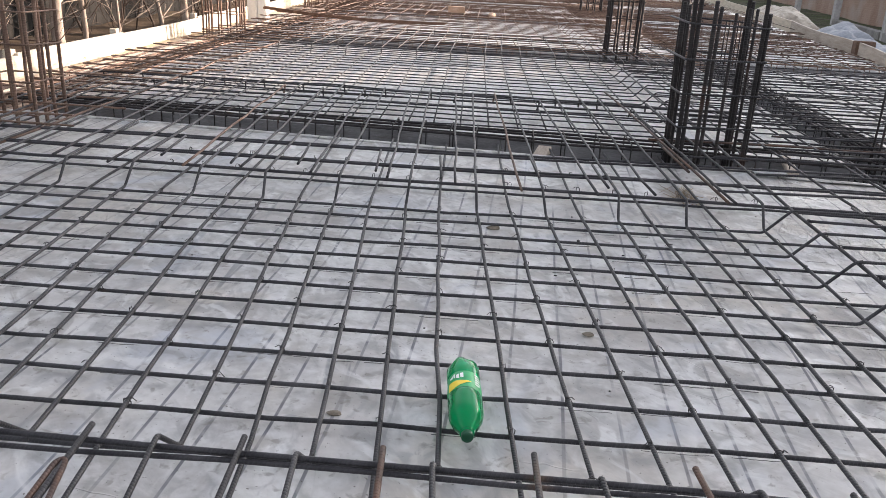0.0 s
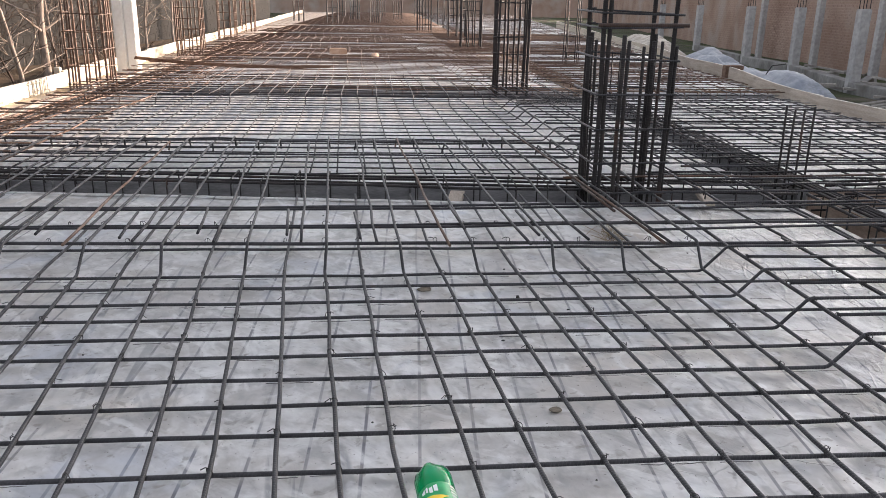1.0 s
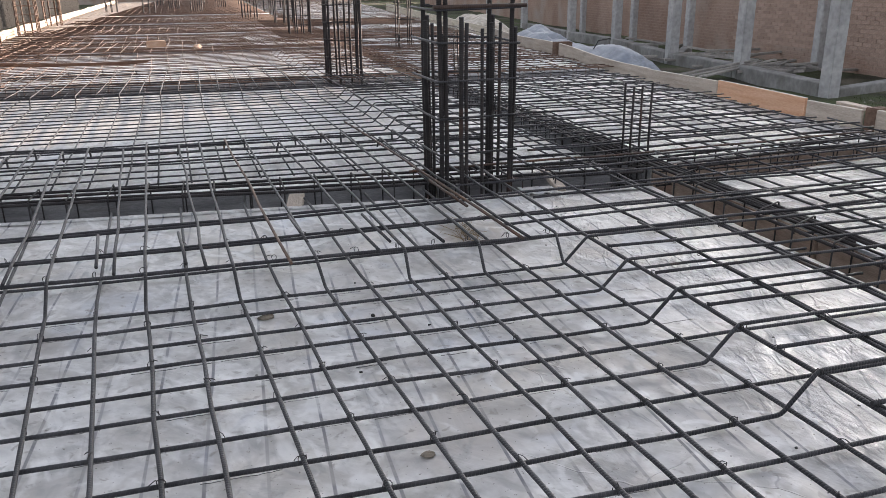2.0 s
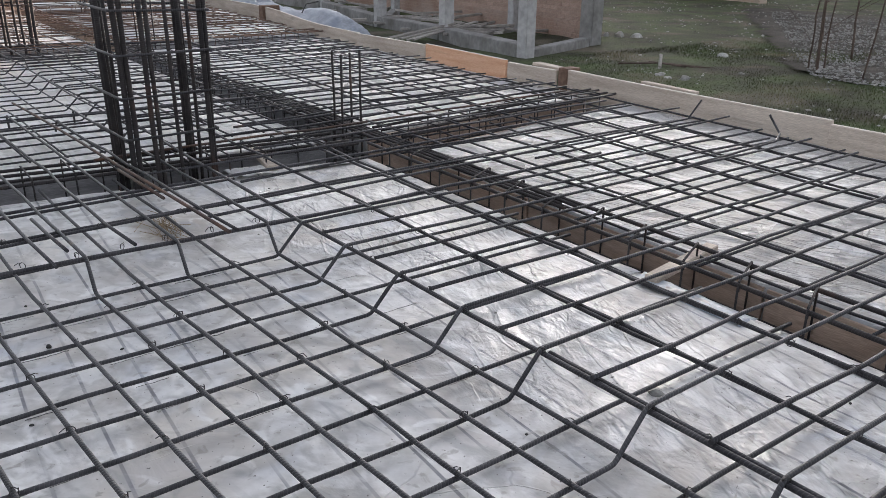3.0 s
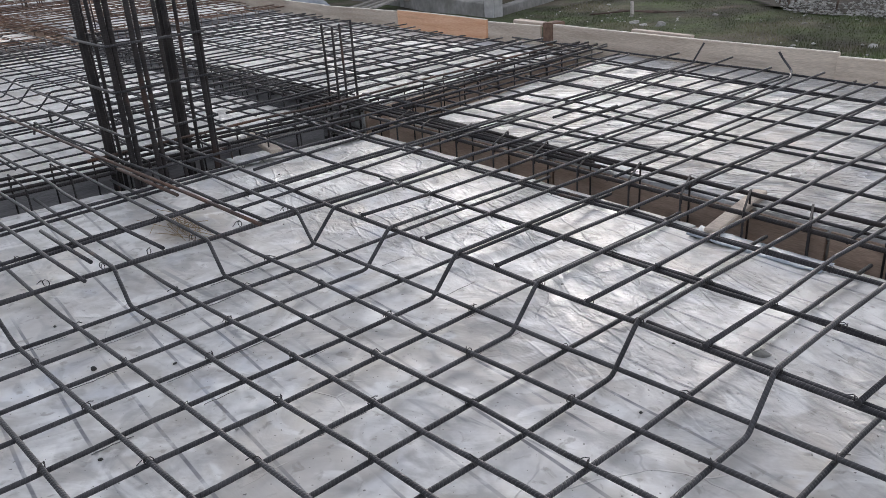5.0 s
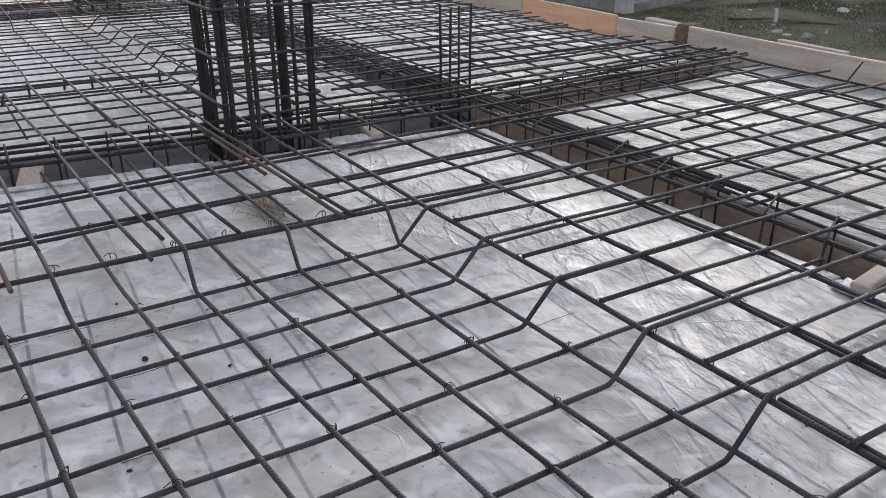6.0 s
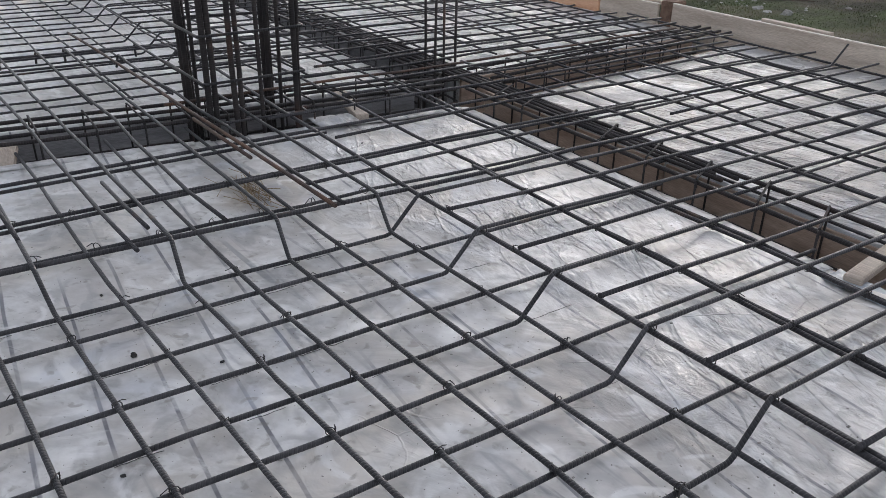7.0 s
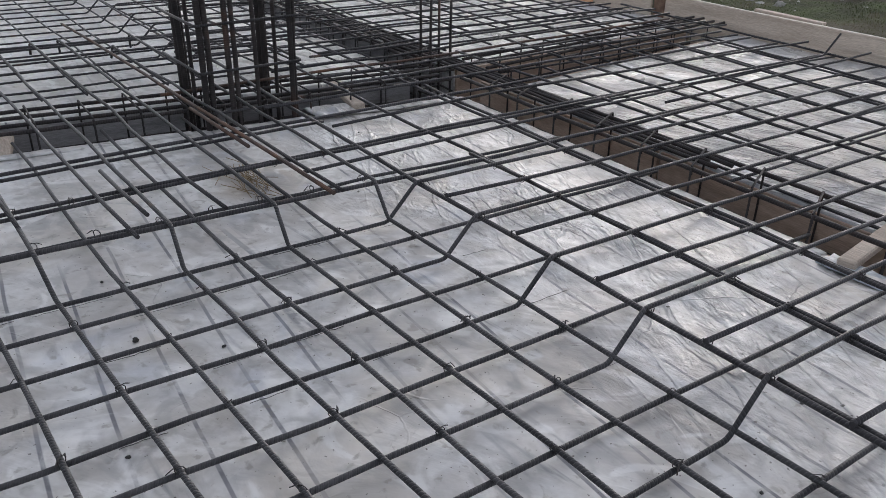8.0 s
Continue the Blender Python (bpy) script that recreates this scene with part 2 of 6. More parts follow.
def sheet_mat(name, base1, base2, stain, strip, seams, phi, fold_gain, streaks):
    """Used plastic sheeting over boards: milky and dusty; where it lies loose (past strip in x, or all over) it is
    glossier, with folds and sharp creases; elsewhere board joints and smears show through."""
    m = mat(name, base1, base2, scale=3.2, fine=30, rough=0.5, bump=0.1, c3=stain, c3_at=0.54, spec=0.5, dist=0.003)
    n, l = m.node_tree.nodes, m.node_tree.links
    b = n["Principled BSDF"]
    tc = n.new("ShaderNodeTexCoord")

    def tex(stretch, turn=0.0, scale=1.0, detail=5, kind="FBM", distort=1.2):
        rt, mp = n.new("ShaderNodeMapping"), n.new("ShaderNodeMapping")
        rt.inputs["Rotation"].default_value = (0, 0, -turn)
        mp.inputs["Scale"].default_value = stretch
        l.new(tc.outputs["Object"], rt.inputs[0])
        l.new(rt.outputs[0], mp.inputs[0])
        t = n.new("ShaderNodeTexNoise")
        t.noise_type = kind
        t.inputs["Scale"].default_value, t.inputs["Detail"].default_value, t.inputs["Distortion"].default_value = scale, detail, distort
        l.new(mp.outputs[0], t.inputs["Vector"])
        return t.outputs[0]

    def ramp(value, lo, hi, out0=0.0, out1=1.0):
        r = n.new("ShaderNodeMapRange")
        r.interpolation_type = "SMOOTHSTEP"
        r.inputs[1].default_value, r.inputs[2].default_value = lo, hi
        r.inputs[3].default_value, r.inputs[4].default_value = out0, out1
        l.new(value, r.inputs[0])
        return r.outputs[0]

    def mul(value, k):
        q = n.new("ShaderNodeMath")
        q.operation = "MULTIPLY"
        l.new(value, q.inputs[0])
        if isinstance(k, float):
            q.inputs[1].default_value = k
        else:
            l.new(k, q.inputs[1])
        return q.outputs[0]

    def blend(fac, top):
        x = n.new("ShaderNodeMix")
        x.data_type = "RGBA"
        l.new(fac, x.inputs[0])
        l.new(b.inputs["Base Color"].links[0].from_socket, x.inputs[6])
        x.inputs[7].default_value = (*top, 1)
        l.new(x.outputs[2], b.inputs["Base Color"])

    def relief(value, strength, depth):
        bp = n.new("ShaderNodeBump")
        bp.inputs["Strength"].default_value, bp.inputs["Distance"].default_value = strength, depth
        l.new(value, bp.inputs["Height"])
        l.new(b.inputs["Normal"].links[0].from_socket, bp.inputs["Normal"])
        l.new(bp.outputs[0], b.inputs["Normal"])

    if strip:
        sep = n.new("ShaderNodeSeparateXYZ")
        l.new(tc.outputs["Object"], sep.inputs[0])
        edge = n.new("ShaderNodeMath")
        edge.operation = "MULTIPLY_ADD"
        edge.inputs[1].default_value = 0.5
        l.new(tex((1.2, 1.2, 1), 0, 1.0, 3), edge.inputs[0])
        l.new(sep.outputs[0], edge.inputs[2])
        loose = ramp(edge.outputs[0], strip[0] + 0.25, strip[1] + 0.25)
    else:
        loose = ramp(tex((1, 1, 1)), -2.0, -1.0)

    def cells(stretch, turn, feature, wob=0.35):
        """Straight-sided cells, as of crumpled film."""
        rt, mp, add = n.new("ShaderNodeMapping"), n.new("ShaderNodeMapping"), n.new("ShaderNodeVectorMath")
        rt.inputs["Rotation"].default_value = (0, 0, -turn)
        mp.inputs["Scale"].default_value = stretch
        l.new(tc.outputs["Object"], rt.inputs[0])
        l.new(rt.outputs[0], mp.inputs[0])
        nz = n.new("ShaderNodeTexNoise")
        nz.inputs["Scale"].default_value, nz.inputs["Detail"].default_value = 1.6, 3
        l.new(mp.outputs[0], nz.inputs["Vector"])
        add.operation = "MULTIPLY_ADD"
        add.inputs[1].default_value = (wob * 2, wob * 2, 0)
        l.new(nz.outputs["Color"], add.inputs[0])
        l.new(mp.outputs[0], add.inputs[2])
        v = n.new("ShaderNodeTexVoronoi")
        v.feature = feature
        v.inputs["Scale"].default_value = 1.0
        l.new(add.outputs[0], v.inputs["Vector"])
        return v.outputs["Distance"]

    # gloss: dull where it is dusty and flat, brighter where it lies loose
    sheen = tex((2.5, 2.5, 1), 0, 1.0, 5)
    dull = ramp(sheen, 0.35, 0.65, 0.3, 0.55)
    gloss = ramp(sheen, 0.35, 0.65, 0.26, 0.48)
    mixr = n.new("ShaderNodeMix")
    l.new(loose, mixr.inputs[0])
    l.new(dull, mixr.inputs[2])
    l.new(gloss, mixr.inputs[3])
    l.new(mixr.outputs[0], b.inputs["Roughness"])
    # on the loose part: broad folds, long fine wrinkles drawn out along one way, and a few pulled ridges
    tight = ramp(tex((1.5, 1.0, 1), 0.4, 1.0, 3, "FBM", 0.6), 0.40, 0.62, 0.3, 1.0)
    folds = tex((4.2, 1.3, 1), phi, 1.0, 3, "FBM", 0.9)
    relief(mul(folds, loose), 1.0, 0.03 * fold_gain)
    fold2 = tex((9.0, 4.5, 1), phi + 0.2, 1.0, 6, "FBM", 1.8)
    relief(mul(fold2, mul(loose, tight)), 1.0, 0.014 * fold_gain)
    streak = tex((46.0, 6.0, 1), phi, 1.0, 5, "FBM", 0.8)
    relief(mul(streak, mul(loose, tight)), 1.0, 0.0042 * streaks)
    crumple = tex((26.0, 15.0, 1), phi + 0.4, 1.0, 5, "FBM", 2.5)
    relief(mul(crumple, mul(loose, tight)), 1.0, 0.004 * fold_gain)
    # darker streaks that run with the wrinkles, mixed into the colour
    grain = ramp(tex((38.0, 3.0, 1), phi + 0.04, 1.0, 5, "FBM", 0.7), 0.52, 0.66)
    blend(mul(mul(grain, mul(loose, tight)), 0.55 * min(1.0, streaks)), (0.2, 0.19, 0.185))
    ridge = ramp(cells((8.0, 2.4, 1), phi + 0.1, "DISTANCE_TO_EDGE", 0.6), 0.09, 0.0)
    relief(mul(ridge, mul(loose, tight)), 1.0, 0.005 * fold_gain)
    if strip:
        blend(mul(loose, 0.16), (0.4, 0.39, 0.38))
    # gentle waves and a few slack creases everywhere
    relief(tex((5, 3, 1), 0.7, 1.0, 5, "FBM", 1.0), 0.8, 0.012)
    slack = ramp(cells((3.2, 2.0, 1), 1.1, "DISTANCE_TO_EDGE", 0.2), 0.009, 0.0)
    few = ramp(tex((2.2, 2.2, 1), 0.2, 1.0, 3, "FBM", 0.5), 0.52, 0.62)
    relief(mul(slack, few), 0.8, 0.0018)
    # the crease lines are darkened in the colour too
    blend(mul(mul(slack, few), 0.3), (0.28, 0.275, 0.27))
    # boards below: a tone for each, and dirty joints every 15 cm that show through in places
    sx = n.new("ShaderNodeSeparateXYZ")
    l.new(tc.outputs["Object"], sx.inputs[0])
    lean_y = n.new("ShaderNodeMath")
    lean_y.operation = "MULTIPLY_ADD"
    lean_y.inputs[1].default_value = -0.03
    l.new(sx.outputs[1], lean_y.inputs[0])
    l.new(sx.outputs[0], lean_y.inputs[2])
    wave = n.new("ShaderNodeMath")
    wave.operation = "MULTIPLY_ADD"
    wave.inputs[1].default_value = 0.035
    l.new(tex((2.5, 0.7, 1), 0, 1.0, 3, "FBM", 0.3), wave.inputs[0])
    l.new(lean_y.outputs[0], wave.inputs[2])
    unit = n.new("ShaderNodeMath")
    unit.operation = "MULTIPLY_ADD"
    unit.inputs[1].default_value, unit.inputs[2].default_value = 1 / 0.15, 0.05
    l.new(wave.outputs[0], unit.inputs[0])
    ping = n.new("ShaderNodeMath")
    ping.operation = "PINGPONG"
    ping.inputs[1].default_value = 0.5
    l.new(unit.outputs[0], ping.inputs[0])
    fl = n.new("ShaderNodeMath")
    fl.operation = "FLOOR"
    l.new(unit.outputs[0], fl.inputs[0])
    wn1 = n.new("ShaderNodeTexWhiteNoise")
    wn1.noise_dimensions = "1D"
    l.new(fl.outputs[0], wn1.inputs["W"])
    blend(mul(wn1.outputs["Value"], 0.22), (0.36, 0.345, 0.33))
    patchy = ramp(tex((5.5, 0.8, 1), 0, 1.0, 3, "FBM", 0.4), 0.35, 0.5)
    joint = ramp(ping.outputs[0], 0.04, 0.02)
    blend(mul(mul(joint, patchy), seams), (0.11, 0.11, 0.13))
    halo = ramp(ping.outputs[0], 0.16, 0.02)
    blend(mul(mul(halo, ramp(tex((4, 1.1, 1), 0, 1.0, 4, "FBM", 0.8), 0.48, 0.66)), seams * 0.4), (0.27, 0.265, 0.275))
    smear = tex((16.0, 1.4, 1), 0.1, 1.0, 4, "FBM", 0.8)
    few2 = ramp(tex((1.4, 0.9, 1), 0, 1.0, 4, "FBM", 0.6), 0.46, 0.62)
    blend(mul(mul(ramp(smear, 0.57, 0.68), few2), seams * 0.95), (0.2, 0.205, 0.22))
    if strip:      # rust-brown stain on the sheet
        dv = n.new("ShaderNodeVectorMath")
        dv.operation = "DISTANCE"
        dv.inputs[1].default_value = (1.12, 4.4, 0)
        l.new(tc.outputs["Object"], dv.inputs[0])
        st = n.new("ShaderNodeMath")
        st.operation = "MULTIPLY_ADD"
        st.inputs[1].default_value = -0.45
        l.new(tex((6, 2.5, 1), 0.2, 1.0, 5, "FBM", 1.0), st.inputs[0])
        l.new(dv.outputs["Value"], st.inputs[2])
        blend(mul(ramp(st.outputs[0], 0.0, -0.16), 0.5), (0.27, 0.2, 0.12))
    # warm and bluish clouds, dust, scuffs, grit
    blend(mul(ramp(tex((0.9, 1.3, 1), 0.5, 1.6, 4, "FBM", 0.6), 0.52, 0.66), 0.5), (0.57, 0.515, 0.44))
    blend(mul(ramp(tex((1.2, 0.8, 1), -0.4, 2.3, 4, "FBM", 0.6), 0.54, 0.68), 0.5), (0.42, 0.455, 0.52))
    blend(mul(ramp(tex((1, 1, 1), 0, 4.5, 8, "FBM", 1.2), 0.46, 0.66), 0.7), (0.36, 0.34, 0.315))
    blend(mul(ramp(tex((1, 0.7, 1), 0.3, 11, 9, "FBM", 1.0), 0.5, 0.66), 0.6), (0.31, 0.305, 0.3))
    blend(mul(ramp(tex((1, 0.6, 1), 0.5, 7, 9, "FBM", 1.6), 0.53, 0.66), 0.6), (0.74, 0.735, 0.72))
    blend(mul(ramp(tex((1, 1, 1), 0, 22, 9, "FBM", 0.5), 0.59, 0.7), 0.6), (0.22, 0.2, 0.175))
    blend(mul(ramp(tex((1, 1, 1), 0, 90, 2, "FBM", 0.0), 0.69, 0.75), 0.85), (0.09, 0.08, 0.07))
    return m


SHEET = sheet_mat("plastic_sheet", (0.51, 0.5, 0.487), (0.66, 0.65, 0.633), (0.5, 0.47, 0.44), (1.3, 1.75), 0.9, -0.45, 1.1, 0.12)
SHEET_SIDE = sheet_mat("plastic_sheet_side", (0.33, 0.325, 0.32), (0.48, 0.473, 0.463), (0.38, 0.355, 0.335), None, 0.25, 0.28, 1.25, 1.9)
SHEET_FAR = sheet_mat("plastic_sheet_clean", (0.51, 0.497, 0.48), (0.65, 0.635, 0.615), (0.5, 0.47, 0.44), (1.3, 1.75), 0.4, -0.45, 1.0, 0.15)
CREASE_DARK = mat("dark_tint", (0.09, 0.086, 0.086), (0.16, 0.15, 0.145), scale=20, fine=90, rough=0.8, bump=0.1)


# ---- builders ----
def part(name, me, material, parent, label=""):
    """A mesh (or a bmesh) as one object under a thing, its coordinates being those of the world."""
    if isinstance(me, bmesh.types.BMesh):
        data = bpy.data.meshes.new(name)
        me.to_mesh(data)
        me.free()
        me = data
    if material and not me.materials:
        me.materials.append(material)
    ob = new(name, me)
    if parent:
        ob.parent = parent
        if not parent.parent:
            ob.matrix_parent_inverse = Matrix.Translation(-parent.location)
    if label:
        ob["label"] = label
    return ob


def thing(name, at, label, category, group="", kind=""):
    e = new(name)
    e.empty_display_size = 0.1
    e.location = at
    return tagged(e, label, category, group, kind)


def tube(points, r, sides=8, taper=None):
    """A tube along a path as a mesh, with UV: u round it, v metres along it."""
    p = np.array(points, float)
    d = np.gradient(p, axis=0)
    d /= np.linalg.norm(d, axis=1)[:, None] + 1e-9
    ref = np.where((np.abs(d[:, 2]) > 0.9)[:, None], np.array([[1.0, 0, 0]]), np.array([[0, 0, 1.0]]))
    u = np.cross(d, ref)
    u /= np.linalg.norm(u, axis=1)[:, None]
    w = np.cross(u, d)
    a = np.linspace(0, 2 * np.pi, sides, endpoint=False)
    rad = np.full(len(p), r) if taper is None else np.linspace(r, taper, len(p))
    v = p[:, None] + rad[:, None, None] * (np.cos(a)[None, :, None] * u[:, None] + np.sin(a)[None, :, None] * w[:, None])
    n = len(p)
    faces = [(i * sides + j, i * sides + (j + 1) % sides, (i + 1) * sides + (j + 1) % sides, (i + 1) * sides + j)
             for i in range(n - 1) for j in range(sides)]
    run = np.concatenate([[0], np.cumsum(np.linalg.norm(np.diff(p, axis=0), axis=1))])
    uv = []
    for i in range(n - 1):
        for j in range(sides):
            uv += [(j / sides, run[i]), ((j + 1) / sides, run[i]), ((j + 1) / sides, run[i + 1]), (j / sides, run[i + 1])]
    caps = [tuple(range(sides))[::-1], tuple((n - 1) * sides + j for j in range(sides))]
    for c in caps:
        uv += [(0.5, 0.0)] * sides
    me = bpy.data.meshes.new("tube")
    me.from_pydata(v.reshape(-1, 3).tolist(), [], faces + caps)
    lay = me.uv_layers.new(name="UVMap")
    lay.data.foreach_set("uv", np.array(uv, np.float32).ravel())
    me.polygons.foreach_set("use_smooth", [True] * len(faces) + [False, False])
    return me


def way(points, step=0.3, wob=0.0028, bend=0.0):
    """Points along straight legs, with a slight hand-laid waver; corners are rounded by short legs."""
    out = [Vector(points[0])]
    for a, b in zip(points[:-1], points[1:]):
        a, b = Vector(a), Vector(b)
        k = max(1, int((b - a).length / step))
        for i in range(1, k + 1):
            q = a.lerp(b, i / k)
            if i < k:
                q += Vector((RNG.gauss(0, wob), RNG.gauss(0, wob), RNG.gauss(0, wob * 0.5)))
            out.append(q)
    # rounded corners: each corner point becomes two
    res = [out[0]]
    for i in range(1, len(out) - 1):
        a, b, c = out[i - 1], out[i], out[i + 1]
        if (b - a).angle(c - b, 0) > 0.3:
            la, lc = min(0.014, (b - a).length * 0.4), min(0.014, (c - b).length * 0.4)
            p, q = b + (a - b).normalized() * la, b + (c - b).normalized() * lc
            res += [p, (p + q + 2 * b) / 4, q]
        else:
            res.append(b)
    return res + [out[-1]]


def bar(parent, points, r=0.0066, material=None, sides=8, step=0.3, wob=0.0028, name="bar"):
    return part(name, tube(way(points, step, wob), r, sides), material or STEEL, parent)


def box(bm, x0, x1, y0, y1, z0, z1):
    m = Matrix.Translation(((x0 + x1) / 2, (y0 + y1) / 2, (z0 + z1) / 2)) @ Matrix.Diagonal((x1 - x0, y1 - y0, z1 - z0, 1))
    return bmesh.ops.create_cube(bm, size=1, matrix=m)["verts"]


def plank(a, b, z0, z1, thick, bev=0.004, warp=0.0):
    """A board standing on edge from a to b in plan, its edges eased."""
    a, b = Vector((*a, 0)), Vector((*b, 0))
    d = b - a
    bm = bmesh.new()
    L = d.length
    k = max(1, int(L / 0.4))
    box(bm, 0, L, -thick / 2, thick / 2, z0, z1)
    if k > 1:
        es = [e for e in bm.edges if abs(e.verts[0].co.x - e.verts[1].co.x) > L * 0.5]
        bmesh.ops.subdivide_edges(bm, edges=es, cuts=k - 1, use_grid_fill=True)
    sharp = [e for e in bm.edges if len(e.link_faces) == 2 and e.calc_face_angle() > 0.5]
    bmesh.ops.bevel(bm, geom=sharp, offset=bev, segments=1, affect="EDGES")
    for v in bm.verts:
        if warp:
            v.co.y += warp * math.sin(v.co.x * 1.7 + a.x) * 0.5
            v.co.z += warp * 0.5 * math.sin(v.co.x * 1.1 + a.y)
    bm.transform(Matrix.Translation(a) @ Matrix.Rotation(math.atan2(d.y, d.x), 4, "Z"))
    return bm


def slab(corners, step, z, thick, wrinkle, seed):
    """A deck panel: four corners in plan (sw, se, ne, nw), its top a wrinkled sheet, its sides going down by thick."""
    sw, se, ne, nw = [Vector((*c, 0)) for c in corners]
    nx = max(2, int((se - sw).length / step))
    ny = max(2, int((nw - sw).length / step))
    vs, fs = [], []
    for j in range(ny + 1):
        for i in range(nx + 1):
            p = sw.lerp(se, i / nx).lerp(nw.lerp(ne, i / nx), j / ny)
            h = 0.0
            if wrinkle:
                q = Vector((p.x * 2.1 + seed, p.y * 1.1, seed))
                h = wrinkle * (noise.noise(q) + 0.6 * noise.noise(q * 2.7))
                f = noise.noise(Vector((p.x * 7 + seed, p.y * 2.2, 3)))
                h += wrinkle * 0.9 * max(0, 0.25 - abs(f)) * 4 * max(0, noise.noise(q * 0.9))
                w = min(1.0, max(0.0, (p.x - 1.25) / 0.4))
                h += w * wrinkle * 1.6 * noise.noise(Vector((p.x * 0.9 + p.y * 0.8, p.y * 4.5 - p.x * 1.2, seed)))
            vs.append((p.x, p.y, z + max(-0.012, min(h, 0.014))))
    w = nx + 1
    for j in range(ny):
        for i in range(nx):
            fs.append((j * w + i, j * w + i + 1, (j + 1) * w + i + 1, (j + 1) * w + i))
    ring = list(range(w)) + [j * w + nx for j in range(1, ny + 1)] + [ny * w + i for i in range(nx - 1, -1, -1)] + [j * w for j in range(ny - 1, 0, -1)]
    n0 = len(vs)
    for i in ring:
        vs.append((vs[i][0], vs[i][1], z - thick))
    k = len(ring)
    for i in range(k):
        a, b = ring[i], ring[(i + 1) % k]
        fs.append((b, a, n0 + i, n0 + (i + 1) % k))
    me = bpy.data.meshes.new("deck")
    me.from_pydata(vs, [], fs)
    me.polygons.foreach_set("use_smooth", [True] * (nx * ny) + [False] * k)
    return me


def lerp2(a, b, t):
    return (a[0] + (b[0] - a[0]) * t, a[1] + (b[1] - a[1]) * t)


# ---- the deck: formwork panels under sheeting, with beam trenches between them ----
DEPTH = 0.42
XL, XB0, XB1 = -3.35, 2.42, 2.72      # left beam's near side, the long beam's two sides


def right_edge(y):
    for y0, x0, y1, x1 in ((-3, 4.9, 6.3, 4.95), (6.3, 4.95, 9.5, 5.05), (9.5, 5.05, 75, 11.2)):
        if y <= y1:
            return x0 + (x1 - x0) * (y - y0) / (y1 - y0)
    return 11.2


def left_edge(y):
    return -4.08 if y < 7 else -4.08 - (y - 7) * 0.045


# cross beams: (y at the left end, y at the long beam, y at the right edge) of the near and the far side
CROSS = [((5.5, 4.98, 5.34), (5.84, 5.48, 5.74)), ((10.72, 10.55, 10.65), (11.2, 11.05, 11.1)),
         ((16.3, 16.2, 16.2), (16.8, 16.7, 16.7)), ((22.0, 22.0, 22.0), (22.5, 22.5, 22.5)), ((28.0, 28.0, 28.0), (28.5, 28.5, 28.5)), ((36.0, 36.0, 36.0), (36.5, 36.5, 36.5))]
NEAR = -2.6
south = (NEAR, NEAR, NEAR)
rows = []
for near, far in CROSS + [((72.0, 72.0, 72.0), None)]:
    rows.append((south, near))
    south = far
for i, (s, n) in enumerate(rows):
    fine = 0.03 if i == 0 else (0.07 if i == 1 else (0.3 if i < 5 else 1.0))
    wr = 0.006 if i < 2 else 0.004
    m = slab([(XL, s[0]), (XB0, s[1]), (XB0, n[1]), (XL, n[0])], fine, 0.0, DEPTH, wr, 3.1 + i)
    tagged(part("floor_%d" % (2 * i + 1), m, SHEET if i == 0 else SHEET_FAR, None), "milky dusty plastic sheeting over formwork boards", "deck", kind="structure")
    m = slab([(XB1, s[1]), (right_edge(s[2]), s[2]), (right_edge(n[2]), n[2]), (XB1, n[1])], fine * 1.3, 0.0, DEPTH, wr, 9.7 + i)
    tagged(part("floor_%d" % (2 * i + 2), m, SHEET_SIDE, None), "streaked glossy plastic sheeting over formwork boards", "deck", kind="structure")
    m = slab([(left_edge(s[0]) - 0.02, s[0]), (XL - 0.4, s[0]), (XL - 0.4, n[0]), (left_edge(n[0]) - 0.02, n[0])], 0.3, -0.03, DEPTH - 0.03, 0.0, 1.0)
    tagged(part("deck_edge_%d" % (i + 1), m, BOARD_PALE if i < 3 else BOARD, None), "narrow strip of bare formwork beside the edge board", "deck", kind="structure")


